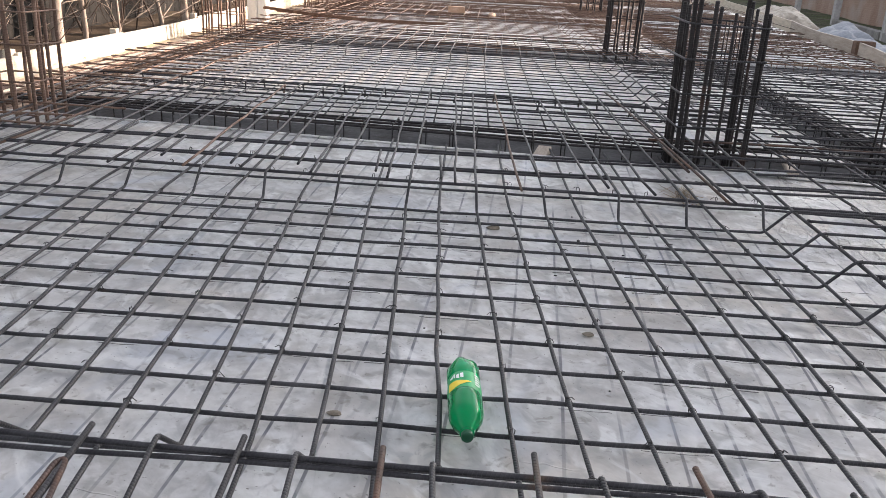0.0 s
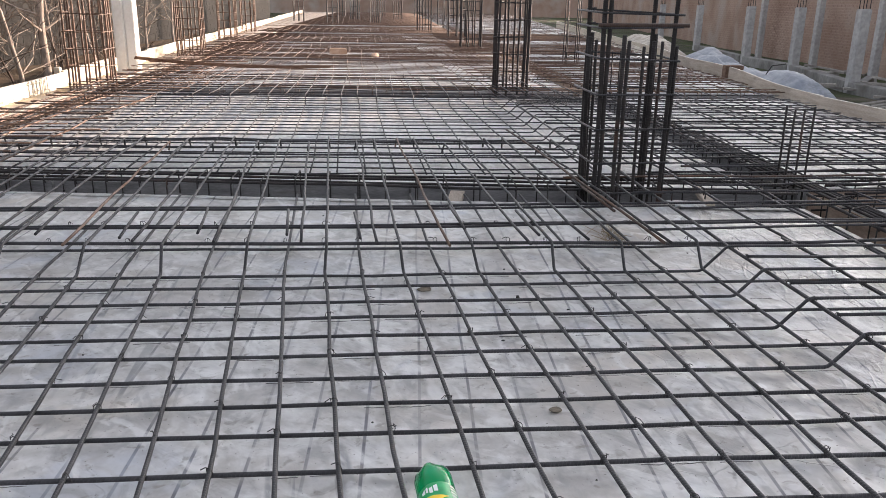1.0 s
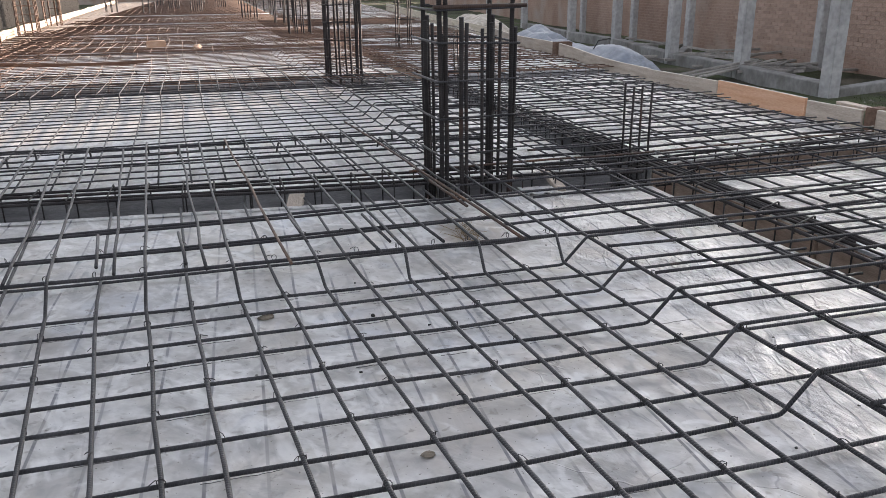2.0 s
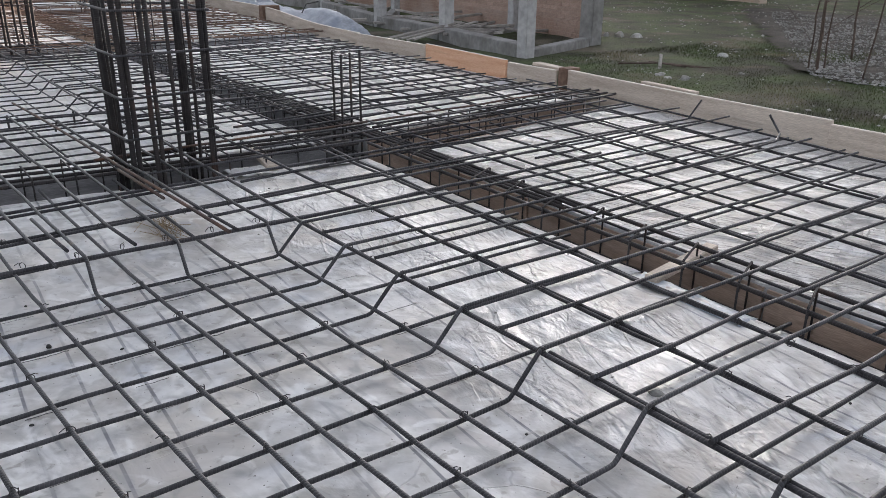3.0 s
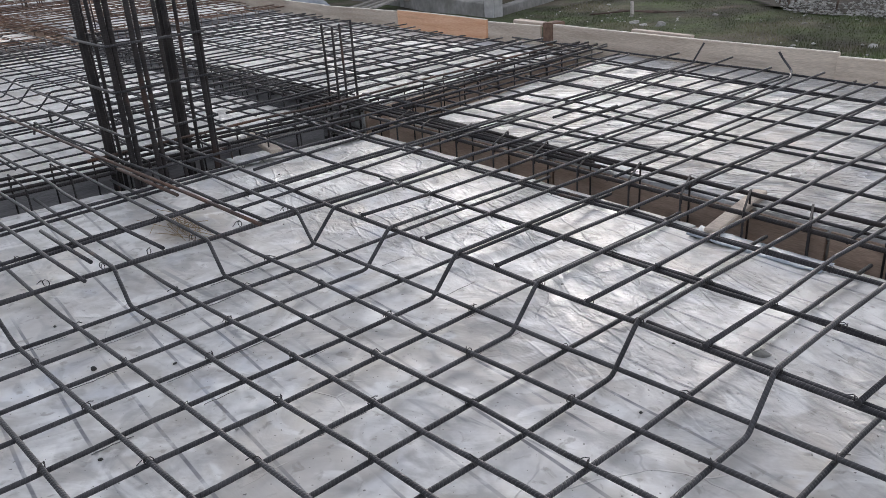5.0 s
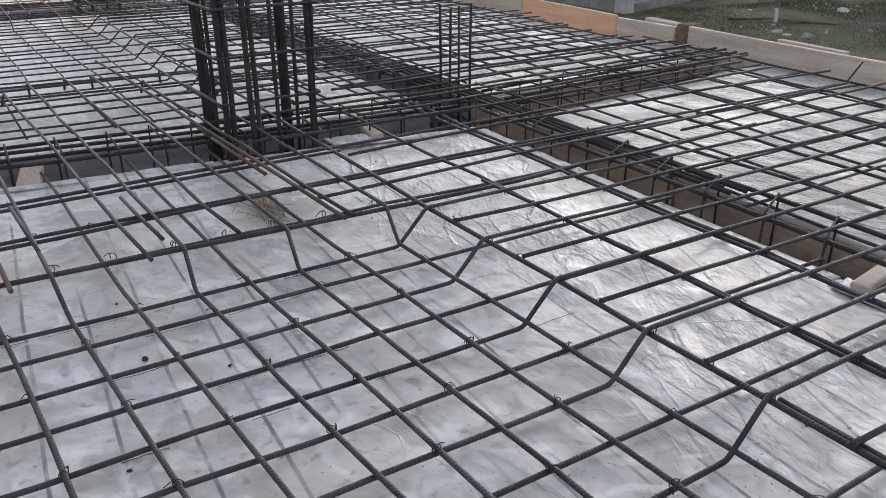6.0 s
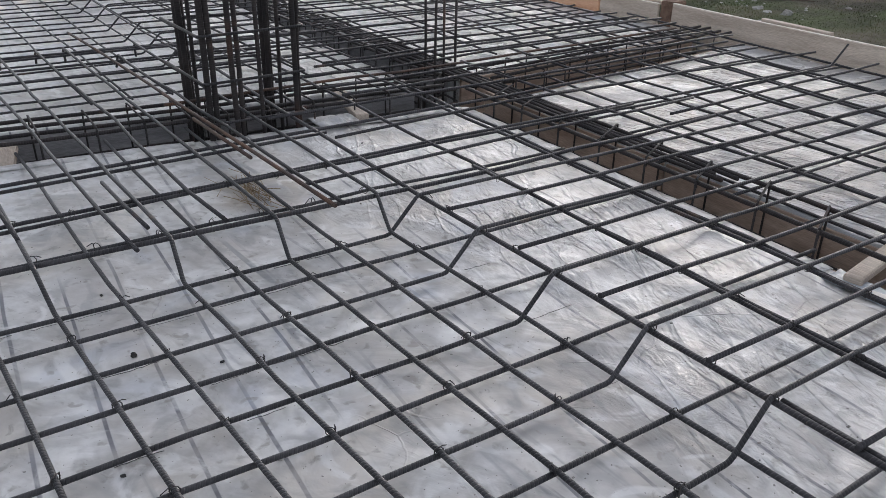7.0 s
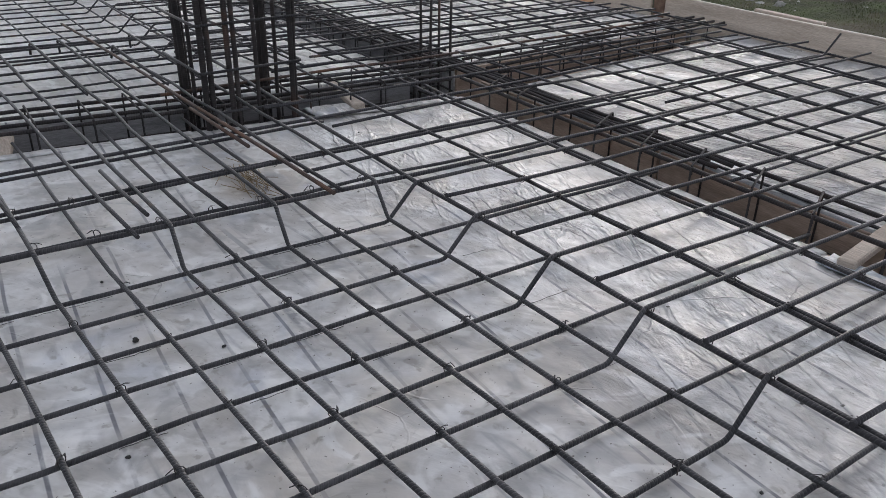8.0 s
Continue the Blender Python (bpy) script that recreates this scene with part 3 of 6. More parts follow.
def trench(a0, a1, b0, b1, label, cage_mat, stirrup_gap=0.19, top=0.085, n_top=4, sides=6, hooks=True, name="beam_form", wood=PLY):
    """A beam's formwork between side lines a0-a1 and b0-b1 in plan, with its cage of bars and stirrups."""
    mid = Vector((*lerp2(lerp2(a0, a1, 0.5), lerp2(b0, b1, 0.5), 0.5), -DEPTH))
    f = thing(name, mid, label, "beam formwork")
    L = math.dist(a0, a1)
    k = max(1, round(L / 1.22))
    for i in range(k):
        for p, q, s in ((a0, a1, 1), (b0, b1, -1)):
            u, v = lerp2(p, q, i / k + 0.001), lerp2(p, q, (i + 1) / k - 0.001)
            o = lerp2(a0, b0, 0.012 / math.dist(a0, b0))
            dx, dy = (o[0] - a0[0]) * s, (o[1] - a0[1]) * s
            part("side_board", plank((u[0] + dx, u[1] + dy), (v[0] + dx, v[1] + dy), -DEPTH, -0.006, 0.018, 0.002), wood, f)
    bm = bmesh.new()
    c = [bm.verts.new((*p, -DEPTH + 0.005)) for p in (a0, a1, b1, b0)]
    g = bm.faces.new(c)
    bmesh.ops.recalc_face_normals(bm, faces=[g])
    ret = bmesh.ops.extrude_face_region(bm, geom=[g])
    bmesh.ops.translate(bm, verts=[x for x in ret["geom"] if isinstance(x, bmesh.types.BMVert)], vec=(0, 0, -0.02))
    bmesh.ops.recalc_face_normals(bm, faces=bm.faces)
    part("bottom_board", bm, wood, f)
    cage = thing("beam_cage", mid, "dark steel reinforcement cage lying in a beam trench", "reinforcement")
    for j in range(n_top):
        t = 0.16 + 0.68 * j / (n_top - 1)
        p, q = lerp2(a0, b0, t), lerp2(a1, b1, t)
        z = top - 0.012 - 0.006 * (j % 2)
        bar(cage, [(*p, z), (*q, z)], 0.009, cage_mat, sides, 0.6, 0.006)
    for j in range(3):
        t = 0.2 + 0.3 * j
        p, q = lerp2(a0, b0, t), lerp2(a1, b1, t)
        bar(cage, [(*p, -DEPTH + 0.06), (*q, -DEPTH + 0.06)], 0.009, cage_mat, sides, 1.2, 0.006)
    for t in (0.15, 0.85):
        p, q = lerp2(a0, b0, t), lerp2(a1, b1, t)
        bar(cage, [(*p, -0.12), (*q, -0.12)], 0.007, cage_mat, sides, 1.2, 0.006)
    for i in range(int(L / stirrup_gap)):
        u = (i + 0.5) * stirrup_gap / L + RNG.uniform(-0.02, 0.02) / L
        p, q = lerp2(a0, a1, u), lerp2(b0, b1, u)
        e, g = lerp2(p, q, 0.13), lerp2(p, q, 0.87)
        z0, z1 = -DEPTH + 0.045, top + RNG.uniform(-0.006, 0.01)
        pts = [(*e, z1), (*e, z0), (*g, z0), (*g, z1), (*e, z1 + 0.006)]
        if hooks:
            h = lerp2(p, q, 0.19)
            pts += [(h[0], h[1], z1 - 0.035)]
        bar(cage, pts, 0.0045, cage_mat, 5, 1.0, 0.0, "stirrup")


for i, (n, f) in enumerate(CROSS):
    g = 0.19 if i < 2 else 0.4
    mm = DARKSTEEL if i < 1 else RUSTY
    trench((XL, n[0]), (XB0, n[1]), (XL, f[0]), (XB0, f[1]), "grey plywood beam trench full of dark reinforcement", mm, g, wood=PLY_GREY)
    if i < 3:
        trench((XB1, n[1]), (right_edge(n[2]) - 0.03, n[2]), (XB1, f[1]), (right_edge(f[2]) - 0.03, f[2]), "plywood beam trench running to the edge board", mm, g, n_top=4 if i == 0 else 3, wood=PLY if i == 0 else PLY_GREY)
trench((XB0, NEAR), (XB0, 5.0), (XB1, NEAR), (XB1, 5.2), "brown plywood beam trench beside glossy sheeting", DARKSTEEL, 0.25, top=0.09, n_top=2)
# darker plywood here puts the shade among the dense bars into the colour
trench((XB0, 5.5), (XB0, 10.6), (XB1, 5.6), (XB1, 10.6), "plywood beam trench between two deck panels, darkened for shade", DARKSTEEL, 0.19, wood=PLY_GREY)
trench((XB0, 11.1), (XB0, 36.0), (XB1, 11.1), (XB1, 36.0), "long plywood beam trench with rusty bars", RUSTY, 0.5)
trench((XL - 0.4, NEAR), (XL - 0.4, 36.0), (XL, NEAR), (XL, 36.0), "long plywood beam trench beside the pale edge boards", RUSTY, 0.24, n_top=4, top=-0.005)


# ---- reinforcement mats ----
LOW, LOW2, TOP, TOP2 = 0.022, 0.035, 0.118, 0.131    # bar axes: lower mat, bars across it, upper bars, bars across those
SK = 0.018                                          # lean of the cross bars in plan


def lean(x):
    return float(np.interp(x, (-1.1, -0.72, -0.4, -0.08, 0.1, 0.45, 0.75, 1.0, 1.4), (-0.104, -0.118, -0.106, -0.09, -0.096, -0.108, -0.098, -0.083, -0.074)))


def xat(x3, y):
    """Plan x at y of a lengthwise bar that passes x3 at y = 3."""
    return x3 + lean(x3) * (min(y, 3.9) - 3.0 + 0.62 * max(0.0, y - 3.9))


# near panel
near_mat = thing("rebar_mat", (0, 2.5, 0), "grid of dark ribbed steel bars tied with wire above plastic sheeting", "reinforcement")
LENGTH_X = [-1.07, -0.90, -0.72, -0.555, -0.39, -0.228, -0.075, 0.106, 0.27, 0.44, 0.60, 0.765, 0.91, 1.06, 1.23, 1.41]
LENGTH_X = [-1.07 - 0.169 * k + RNG.uniform(-0.012, 0.012) for k in range(12, 0, -1)] + LENGTH_X
CROSS_Y = [1.79, 1.965, 2.135, 2.31, 2.49, 2.655, 2.822, 2.995, 3.147, 3.318, 3.475, 3.65, 3.79]
CROSS_Y = [1.79 - 0.168 * k for k in range(24, 0, -1)] + CROSS_Y
ties = []
for k, x3 in enumerate(LENGTH_X):
    odd = k % 2 == 1
    if odd:       # bent up at the far side and run on over the beam, with a hook at the end
        yb = 3.80 + RNG.uniform(-0.02, 0.02) + 0.006 * xat(x3, 3.8)
        yt = yb + 0.105
        pts = [(xat(x3, -2.4), -2.4, LOW2), (xat(x3, yb), yb, LOW2), (xat(x3, yt) + RNG.uniform(-0.01, 0.02), yt, TOP2)]
        ye = 6.62 + RNG.uniform(-0.05, 0.05)
        pts += [(xat(x3, ye), ye, TOP2 + 0.006), (xat(x3, ye) + 0.004, ye + 0.015, TOP2 - 0.075)]
    else:         # bent up at the near side, straight on at the far side
        yb = 1.775 + RNG.uniform(-0.015, 0.015)
        pts = [(xat(x3, -2.4), -2.4, TOP2), (xat(x3, yb - 0.1) - 0.015, yb - 0.1, TOP2), (xat(x3, yb), yb, LOW2), (xat(x3, 3.9), 3.9, LOW2), (xat(x3, 5.2), 5.2, LOW2)]
    bar(near_mat, pts, 0.0066, STEEL, 8, 0.28, 0.0028)
for k in range(len(LENGTH_X) - 1):
    # loose upper bars laid over the far beam, and over the near one
    xm = LENGTH_X[k] + 0.02
    if k % 2 == 0:
        y0 = 3.91 + RNG.uniform(-0.06, 0.03)
        ye = 6.55 + RNG.uniform(-0.25, 0.12)
        z = TOP2 + RNG.uniform(0, 0.004)
        dx = RNG.uniform(0.0, 0.06)
        pts = [(xat(xm, y0) + dx, y0, z), (xat(xm, ye) + dx * 0.3, ye, z), (xat(xm, ye), ye + 0.012, z - 0.07)]
        bar(near_mat, pts, 0.0066, STEEL_TOP if k % 10 else RUSTY, 8, 0.3, 0.005)
    else:
        y1 = 1.70 + RNG.uniform(-0.01, 0.04)
        x1 = xat(LENGTH_X[k], y1) + 0.02
        bar(near_mat, [(x1 + 0.37, -2.4, TOP2), (x1, y1, TOP2 + 0.003)], 0.0072, STEEL_TOP if k not in (17, 21) else RUST_PART_SHADE, 8, 0.3, 0.005)
# a rusty bar bent back on itself beside the near upper bars
bar(near_mat, [(-0.69, 0.2, TOP2), (-0.727, 1.43, TOP2 + 0.004), (-0.737, 1.55, TOP2 + 0.006), (-0.727, 1.565, TOP2 + 0.006), (-0.716, 1.55, TOP2 + 0.006), (-0.687, 1.43, TOP2 + 0.004), (-0.6, 0.2, TOP2)], 0.0064, RUST_PART_SHADE, 8, 0.3, 0.0)
for k, y0 in enumerate(CROSS_Y):
    bent = (len(CROSS_Y) - 1 - k) % 2 == 0
    xa = -3.3 if abs(y0 - 1.622) > 0.02 else 0.95      # the nearest lower bar stops short of the beam
    if bent:      # bent up at the long beam, run over it to the side panel
        xb = 1.347 + (3.82 - y0) * 0.056
        yb = y0 + SK * xb
        xt = xb + 0.115
        xe = 4.44 + RNG.uniform(-0.12, 0.1)
        pts = [(xa, y0 + SK * xa, LOW), (xb, yb, LOW), (xt, yb + 0.012, TOP2 + 0.002), (xe, yb + 0.03 + RNG.uniform(-0.02, 0.02), TOP2 + 0.004)]
        bar(near_mat, pts, 0.0066, STEEL, 8, 0.28, 0.0028)
    else:
        bar(near_mat, [(xa, y0 + SK * xa, LOW), (2.46, y0 + SK * 2.46, LOW)], 0.0066, STEEL, 8, 0.28, 0.0028)
        xs = 1.515 + 0.04 * (3.66 - y0) + RNG.uniform(-0.015, 0.015)
        xe = 4.42 + RNG.uniform(-0.2, 0.12)
        bar(near_mat, [(xs - 0.03, y0 + 0.03, TOP2 + 0.002), (xe, y0 + 0.05 + RNG.uniform(-0.03, 0.03), TOP2 + 0.004)], 0.0066, STEEL_TOP, 8, 0.3, 0.004)
# upper cross bars along the far beam: they carry the bent bars and run on over the long beam
for pts, r in ((((-3.3, 3.96), (0.0, 3.94), (1.9, 3.925), (3.3, 4.01)), 0.0082),
               (((-3.3, 4.2), (0.0, 4.235), (1.5, 4.29), (2.3, 4.32), (4.5, 4.34)), 0.0068),
               (((-3.3, 4.175), (0.0, 4.2), (1.48, 4.26), (2.9, 4.31)), 0.0068),
               (((-3.3, 4.53), (0.0, 4.59), (2.07, 4.69), (4.47, 4.85)), 0.0072),
               (((-3.3, 4.5), (0.33, 4.55), (1.5, 4.61)), 0.0068),
               (((1.19, 4.1), (2.1, 4.17), (3.2, 4.22)), 0.0066),
               (((1.49, 4.5), (2.4, 4.59), (4.62, 4.56)), 0.0066),
               (((1.35, 4.86), (2.5, 4.9), (4.4, 5.02)), 0.0066),
               (((2.9, 4.08), (4.67, 4.2)), 0.0066)):
    bar(near_mat, [(x, y, TOP + (0.012 if pts[0][0] > 0 else 0.0)) for x, y in pts], r, STEEL_TOP, 8, 0.35, 0.004)
bar(near_mat, [(-3.3, 4.14, LOW), (2.4, 4.19, LOW)], 0.0066, STEEL, 8, 0.3, 0.003)
# ends of the farther panel's upper bars lapped beside the bent ones
for x, y0 in ((0.64, 4.0), (0.31, 4.09), (-0.17, 3.96), (-0.5, 4.02), (-0.9, 4.05), (-1.22, 3.98), (-1.6, 4.04)):
    bar(near_mat, [(x + 0.012, y0, TOP2 + 0.004), (x - 0.03, y0 + 0.42, TOP2 + 0.01)], 0.0066, STEEL_TOP, 8, 0.2, 0.002)
bar(near_mat, [(1.19, 3.87, TOP2 + 0.006), (1.06, 5.62, TOP2 + 0.01), (0.95, 7.1, TOP2)], 0.0072, RUST_PART_SHADE, 8, 0.3, 0.003)
bar(near_mat, [(1.118, 4.42, TOP2 + 0.006), (1.078, 4.98, TOP2 + 0.008)], 0.0072, RUST_PART_SHADE, 8, 0.3, 0.002)
for y0 in (5.98, 6.25, 6.5, 6.56):
    bar(near_mat, [(-3.3, y0 + 0.12, TOP), (2.3, y0 - 0.02, TOP)], 0.0066, STEEL_TOP, 6, 0.4, 0.006)
# long bars bundled over the cross beam where it meets the long beam
for k, (x0, y0) in enumerate(((1.05, 5.34), (1.62, 5.44), (1.9, 5.6), (2.0, 5.74))):
    bar(near_mat, [(x0, y0 + RNG.uniform(-0.02, 0.02), TOP2 - 0.02 + 0.008 * (k % 3)), (2.6, y0 + 0.03, TOP2 - 0.015 + 0.008 * (k % 3)), (4.5 + RNG.uniform(-0.15, 0.2), y0 + 0.16 + RNG.uniform(-0.03, 0.03), TOP2 - 0.01 + 0.008 * (k % 3))], 0.0072, STEEL_TOP if k % 4 else RUST_PART_SHADE, 8, 0.3, 0.008)
# bars bundled along the long beam towards the crossing
for k, (x0, y0) in enumerate(((2.58, 3.52), (2.61, 3.58), (2.645, 3.5), (2.675, 3.84), (2.59, 4.1), (2.66, 4.4))):
    bar(near_mat, [(x0, y0, 0.07), (x0 - 0.005 * k, 5.2, 0.07 + 0.006 * (k % 2)), (x0 - 0.02 + RNG.uniform(-0.02, 0.02), 7.2, 0.085)], 0.0085, DARKSTEEL, 7, 0.3, 0.006)
# the pair under the near upper bars
bar(near_mat, [(-3.3, 1.64, TOP), (0.0, 1.668, TOP), (2.4, 1.71, TOP)], 0.0073, STEEL_TOP, 8, 0.3, 0.004)
bar(near_mat, [(-3.3, 1.56, TOP - 0.012), (-0.1, 1.655, TOP - 0.011), (2.4, 1.695, TOP - 0.009)], 0.0062, STEEL_TOP, 8, 0.3, 0.004)
for y0 in (1.1, 0.8, 0.5):
    bar(near_mat, [(-3.3, y0, TOP), (2.4, y0 + 0.02, TOP)], 0.0072, STEEL_TOP, 6, 0.4, 0.006)
# upper lengthwise bars beside the long beam
for x4, sl, y1, r in ((1.762, -0.04, 6.5, 0.0068), (1.8, -0.03, 4.0, 0.0066), (2.09, -0.025, 6.6, 0.0068), (2.148, -0.004, 5.2, 0.0066)):
    bar(near_mat, [(x4 + sl * (-2.4 - 3.9), -2.4, TOP), (x4 + sl * (y1 - 3.9) * 0.4, y1, TOP)], r, STEEL_TOP, 8, 0.3, 0.006)

bar(near_mat, [(1.79, -2.4, TOP), (1.56, 2.175, TOP), (1.485, 3.85, TOP), (1.46, 5.0, TOP), (1.45, 6.4, TOP)], 0.0076, STEEL_TOP, 8, 0.3, 0.002)
bar(near_mat, [(1.806, -2.4, TOP), (1.5765, 2.175, TOP), (1.563, 2.52, TOP)], 0.0072, STEEL_TOP, 8, 0.3, 0.001)

# side panel mat
side_mat = thing("rebar_mat", (3.8, 2.5, 0), "double grid of dark steel bars beside the edge board", "reinforcement")
for x0, sl, y1 in ((2.75, -0.05, 5.4), (3.09, 0.012, 5.6), (3.5, 0.035, 5.9), (3.79, 0.1, 6.0), (4.14, 0.09, 6.0), (4.45, 0.07, 6.1)):
    bar(side_mat, [(x0 - 0.012 * 6.3, -2.4, TOP), (x0 - sl * 0.9, 3.0, TOP), (x0 + sl * (y1 - 3.9), y1, TOP)], 0.0068, STEEL_TOP, 7, 0.3, 0.004)
    bar(side_mat, [(x0 - 0.02, -2.4, LOW), (x0 - 0.03 + RNG.uniform(-0.03, 0.03), 3.2, LOW), (x0 + 0.03 + sl, 5.28, LOW)], 0.0064, STEEL, 7, 0.4, 0.005)
for k in range(23):
    y0 = -2.3 + 0.34 * k + RNG.uniform(-0.03, 0.03)
    if y0 < 5.2:
        bar(side_mat, [(2.55, y0, LOW2), (4.82, y0 + RNG.uniform(0, 0.05), LOW2)], 0.0062, STEEL, 6, 0.4, 0.006)
for y0 in (5.05, 5.2):
    bar(side_mat, [(1.9 + RNG.uniform(-0.3, 0.3), y0 - 0.02, TOP2 + 0.004), (4.55 + RNG.uniform(-0.1, 0.1), y0 + 0.08, TOP2 + 0.004)], 0.0066, STEEL_TOP, 7, 0.35, 0.007)
# two bar ends bent up beside the board
bar(side_mat, [(3.1, 3.5, TOP2 + 0.012), (3.8, 3.55, TOP2 + 0.01), (4.3, 3.62, 0.13), (4.42, 3.68, 0.145), (4.46, 3.76, 0.2), (4.45, 3.78, 0.235)], 0.0066, STEEL_TOP, 7, 0.3, 0.0)
bar(side_mat, [(3.2, 4.27, TOP), (4.4, 4.31, 0.125), (4.5, 4.3, 0.235)], 0.006, STEEL_TOP, 7, 0.3, 0.002)


def far_mat(s, n, xl, xr, label, material, gap_x, gap_y, sides, bends=True, step=0.6, r=0.0062):
    """The mat of a farther panel between two cross beams: lower grid, bent bars and upper bars at its far side."""
    f = thing("rebar_mat", ((xl + xr) / 2, (s + n) / 2, 0), label, "reinforcement")
    k = 0
    x = xl
    while x < xr:
        xa, xb = x - 0.02 * (s - 6), x - 0.03 * (n - 6) - 0.08
        if k % 2 and bends:
            y = n - 1.25 + RNG.uniform(-0.03, 0.03)
            t = (y - s) / (n - s)
            xc = xa + (xb - xa) * t
            pts = [(xa, s, LOW2), (xc, y, LOW2), (xc - 0.01, y + 0.105, TOP2), (xb, n + 1.5, TOP2), (xb, n + 1.51, 0.06)]
        else:
            pts = [(xa, s, LOW2), (xb, n, LOW2)]
        bar(f, pts, r, material, sides, step, 0.006)
        if k % 2 == 0 and bends:
            bar(f, [(xb + 0.03, n - 1.2 + RNG.uniform(-0.1, 0.1), TOP2), (xb, n + 1.4, TOP2)], r, material, sides, step, 0.006)
        x += gap_x + RNG.uniform(-0.015, 0.015)
        k += 1
    y = s + 0.06
    k = 0
    while y < n - 0.1:
        if y > n - 1.2 and bends:
            bar(f, [(xl, y, LOW), (xr, y + 0.03, LOW)], r, material, sides, step, 0.006)
        elif k % 2 and bends and xr > 1.5:
            xb = 1.29 - (y - 7.3) * 0.045
            bar(f, [(xl, y, LOW), (xb, y + 0.02, LOW), (xb + 0.115, y + 0.03, TOP2), (right_edge(y) - 0.45 + RNG.uniform(-0.15, 0.1), y + 0.06, TOP2)], r, material, sides, step, 0.007)
        else:
            bar(f, [(xl, y, LOW), (xr, y + 0.03, LOW)], r, material, sides, step, 0.006)
            if bends and xr > 1.5:
                bar(f, [(1.35, y + 0.03, TOP2), (right_edge(y) - 0.45 + RNG.uniform(-0.2, 0.12), y + 0.08, TOP2)], r, material, sides, step, 0.008)
        y += gap_y + RNG.uniform(-0.01, 0.01)
        k += 1
    if bends:
        for y in (n - 1.12, n - 1.08, n - 0.82, n - 0.55, n - 0.28, n - 0.05, n + 0.7, n + 1.0, n + 1.35):
            bar(f, [(xl, y + 0.04, TOP), (xr, y - 0.02, TOP)], r, material, sides, step, 0.008)
        for x in (1.36, 1.75, 2.1):
            bar(f, [(x + 0.05, s + 0.3, TOP), (x - 0.1, n - 0.3, TOP)], r, material, sides, step, 0.008)
    return f


def side_far(s, n, material, sides, gap_x, gap_y, label):
    f = thing("rebar_mat", (3.8, (s + n) / 2, 0), label, "reinforcement")
    x = XB1 + 0.15
    k = 0
    while x < right_edge((s + n) / 2) - 0.28:
        z = TOP if k % 2 else LOW
        bar(f, [(x, s, z), (x + (right_edge(n) - right_edge(s)) * 0.6, n, z)], 0.0066, material, sides, 0.6, 0.007)
        x += gap_x
        k += 1
    y = s + 0.1
    while y < n:
        bar(f, [(2.5, y, LOW2), (right_edge(y) - 0.12, y + 0.05, LOW2)], 0.0066, material, sides, 0.6, 0.007)
        y += gap_y * 2 + RNG.uniform(-0.03, 0.03)


far_mat(5.78, 10.62, -3.3, 2.36, "grid of dark steel bars over pale sheeting with bent-up ends", STEEL_TOP, 0.195, 0.2, 6, r=0.0058)
side_far(5.8, 10.6, STEEL_TOP, 6, 0.17, 0.165, "dense grid of dark steel bars along the edge board")
far_mat(11.2, 16.2, -3.3, 2.36, "rust-brown steel bar grid in low sunlight", RUSTY, 0.24, 0.24, 5, step=1.0, r=0.0056)
# side mats up to y 22 carry their shade in this darker bar colour
side_far(11.2, 16.2, RUST_PART_SHADE, 5, 0.18, 0.17, "dense rusty bar grid by shaded boards")
far_mat(16.8, 22.0, -4.1, 2.36, "sunlit grid of rusty bars", RUSTY, 0.22, 0.22, 4, step=1.5)
side_far(16.8, 22.0, RUST_PART_SHADE, 4, 0.25, 0.24, "shaded grid of rusty bars")
far_mat(22.5, 28.0, -4.1, 2.36, "sunlit open grid of rusty bars", RUSTY, 0.25, 0.28, 4, step=2.5)
far_mat(28.5, 35.9, -4.1, 2.36, "sunlit open grid of rusty bars", RUSTY, 0.28, 0.36, 4, bends=False, step=2.5)
far_mat(36.6, 71.0, -4.1, 2.36, "wide grid of rusty bars", RUSTY, 0.3, 0.32, 4, bends=False, step=6)
side_far(22.5, 33.9, RUSTY, 4, 0.3, 0.3, "shaded grid of rusty bars")
side_far(34.0, 71.0, RUSTY, 4, 0.45, 0.4, "shaded wide grid of rusty bars")
# rusty upper bars along the left beam, hooked behind the edge board
left_mat = thing("rebar_mat", (-3.5, 8, 0), "rusty steel bars hooked over a beam", "reinforcement")
y = 4.2
while y < 22:
    x0 = left_edge(y) + 0.5 + RNG.uniform(0, 0.14)
    hk = TOP2 + 0.012 + RNG.uniform(-0.02, 0.01)
    bar(left_mat, [(x0 + 0.11, y + 0.055, hk - 0.01), (x0 + 0.02, y + 0.05, hk), (x0, y + 0.02, hk), (x0 + 0.02, y - 0.02, hk), (-2.5 + RNG.uniform(-0.25, 0.25), y + 0.02, TOP2 + 0.004)], 0.0068, RUSTY, 6, 0.5, 0.008)
    y += (0.3 if y < 12 else 0.4) + RNG.uniform(-0.04, 0.04)
for x in (-2.5, -2.9, -3.25, -3.36, -3.42):
    bar(left_mat, [(x, 4.0, TOP), (x - 0.15, 12, TOP), (x - 0.4, 22, TOP)], 0.0078, RUSTY, 6, 0.6, 0.02)


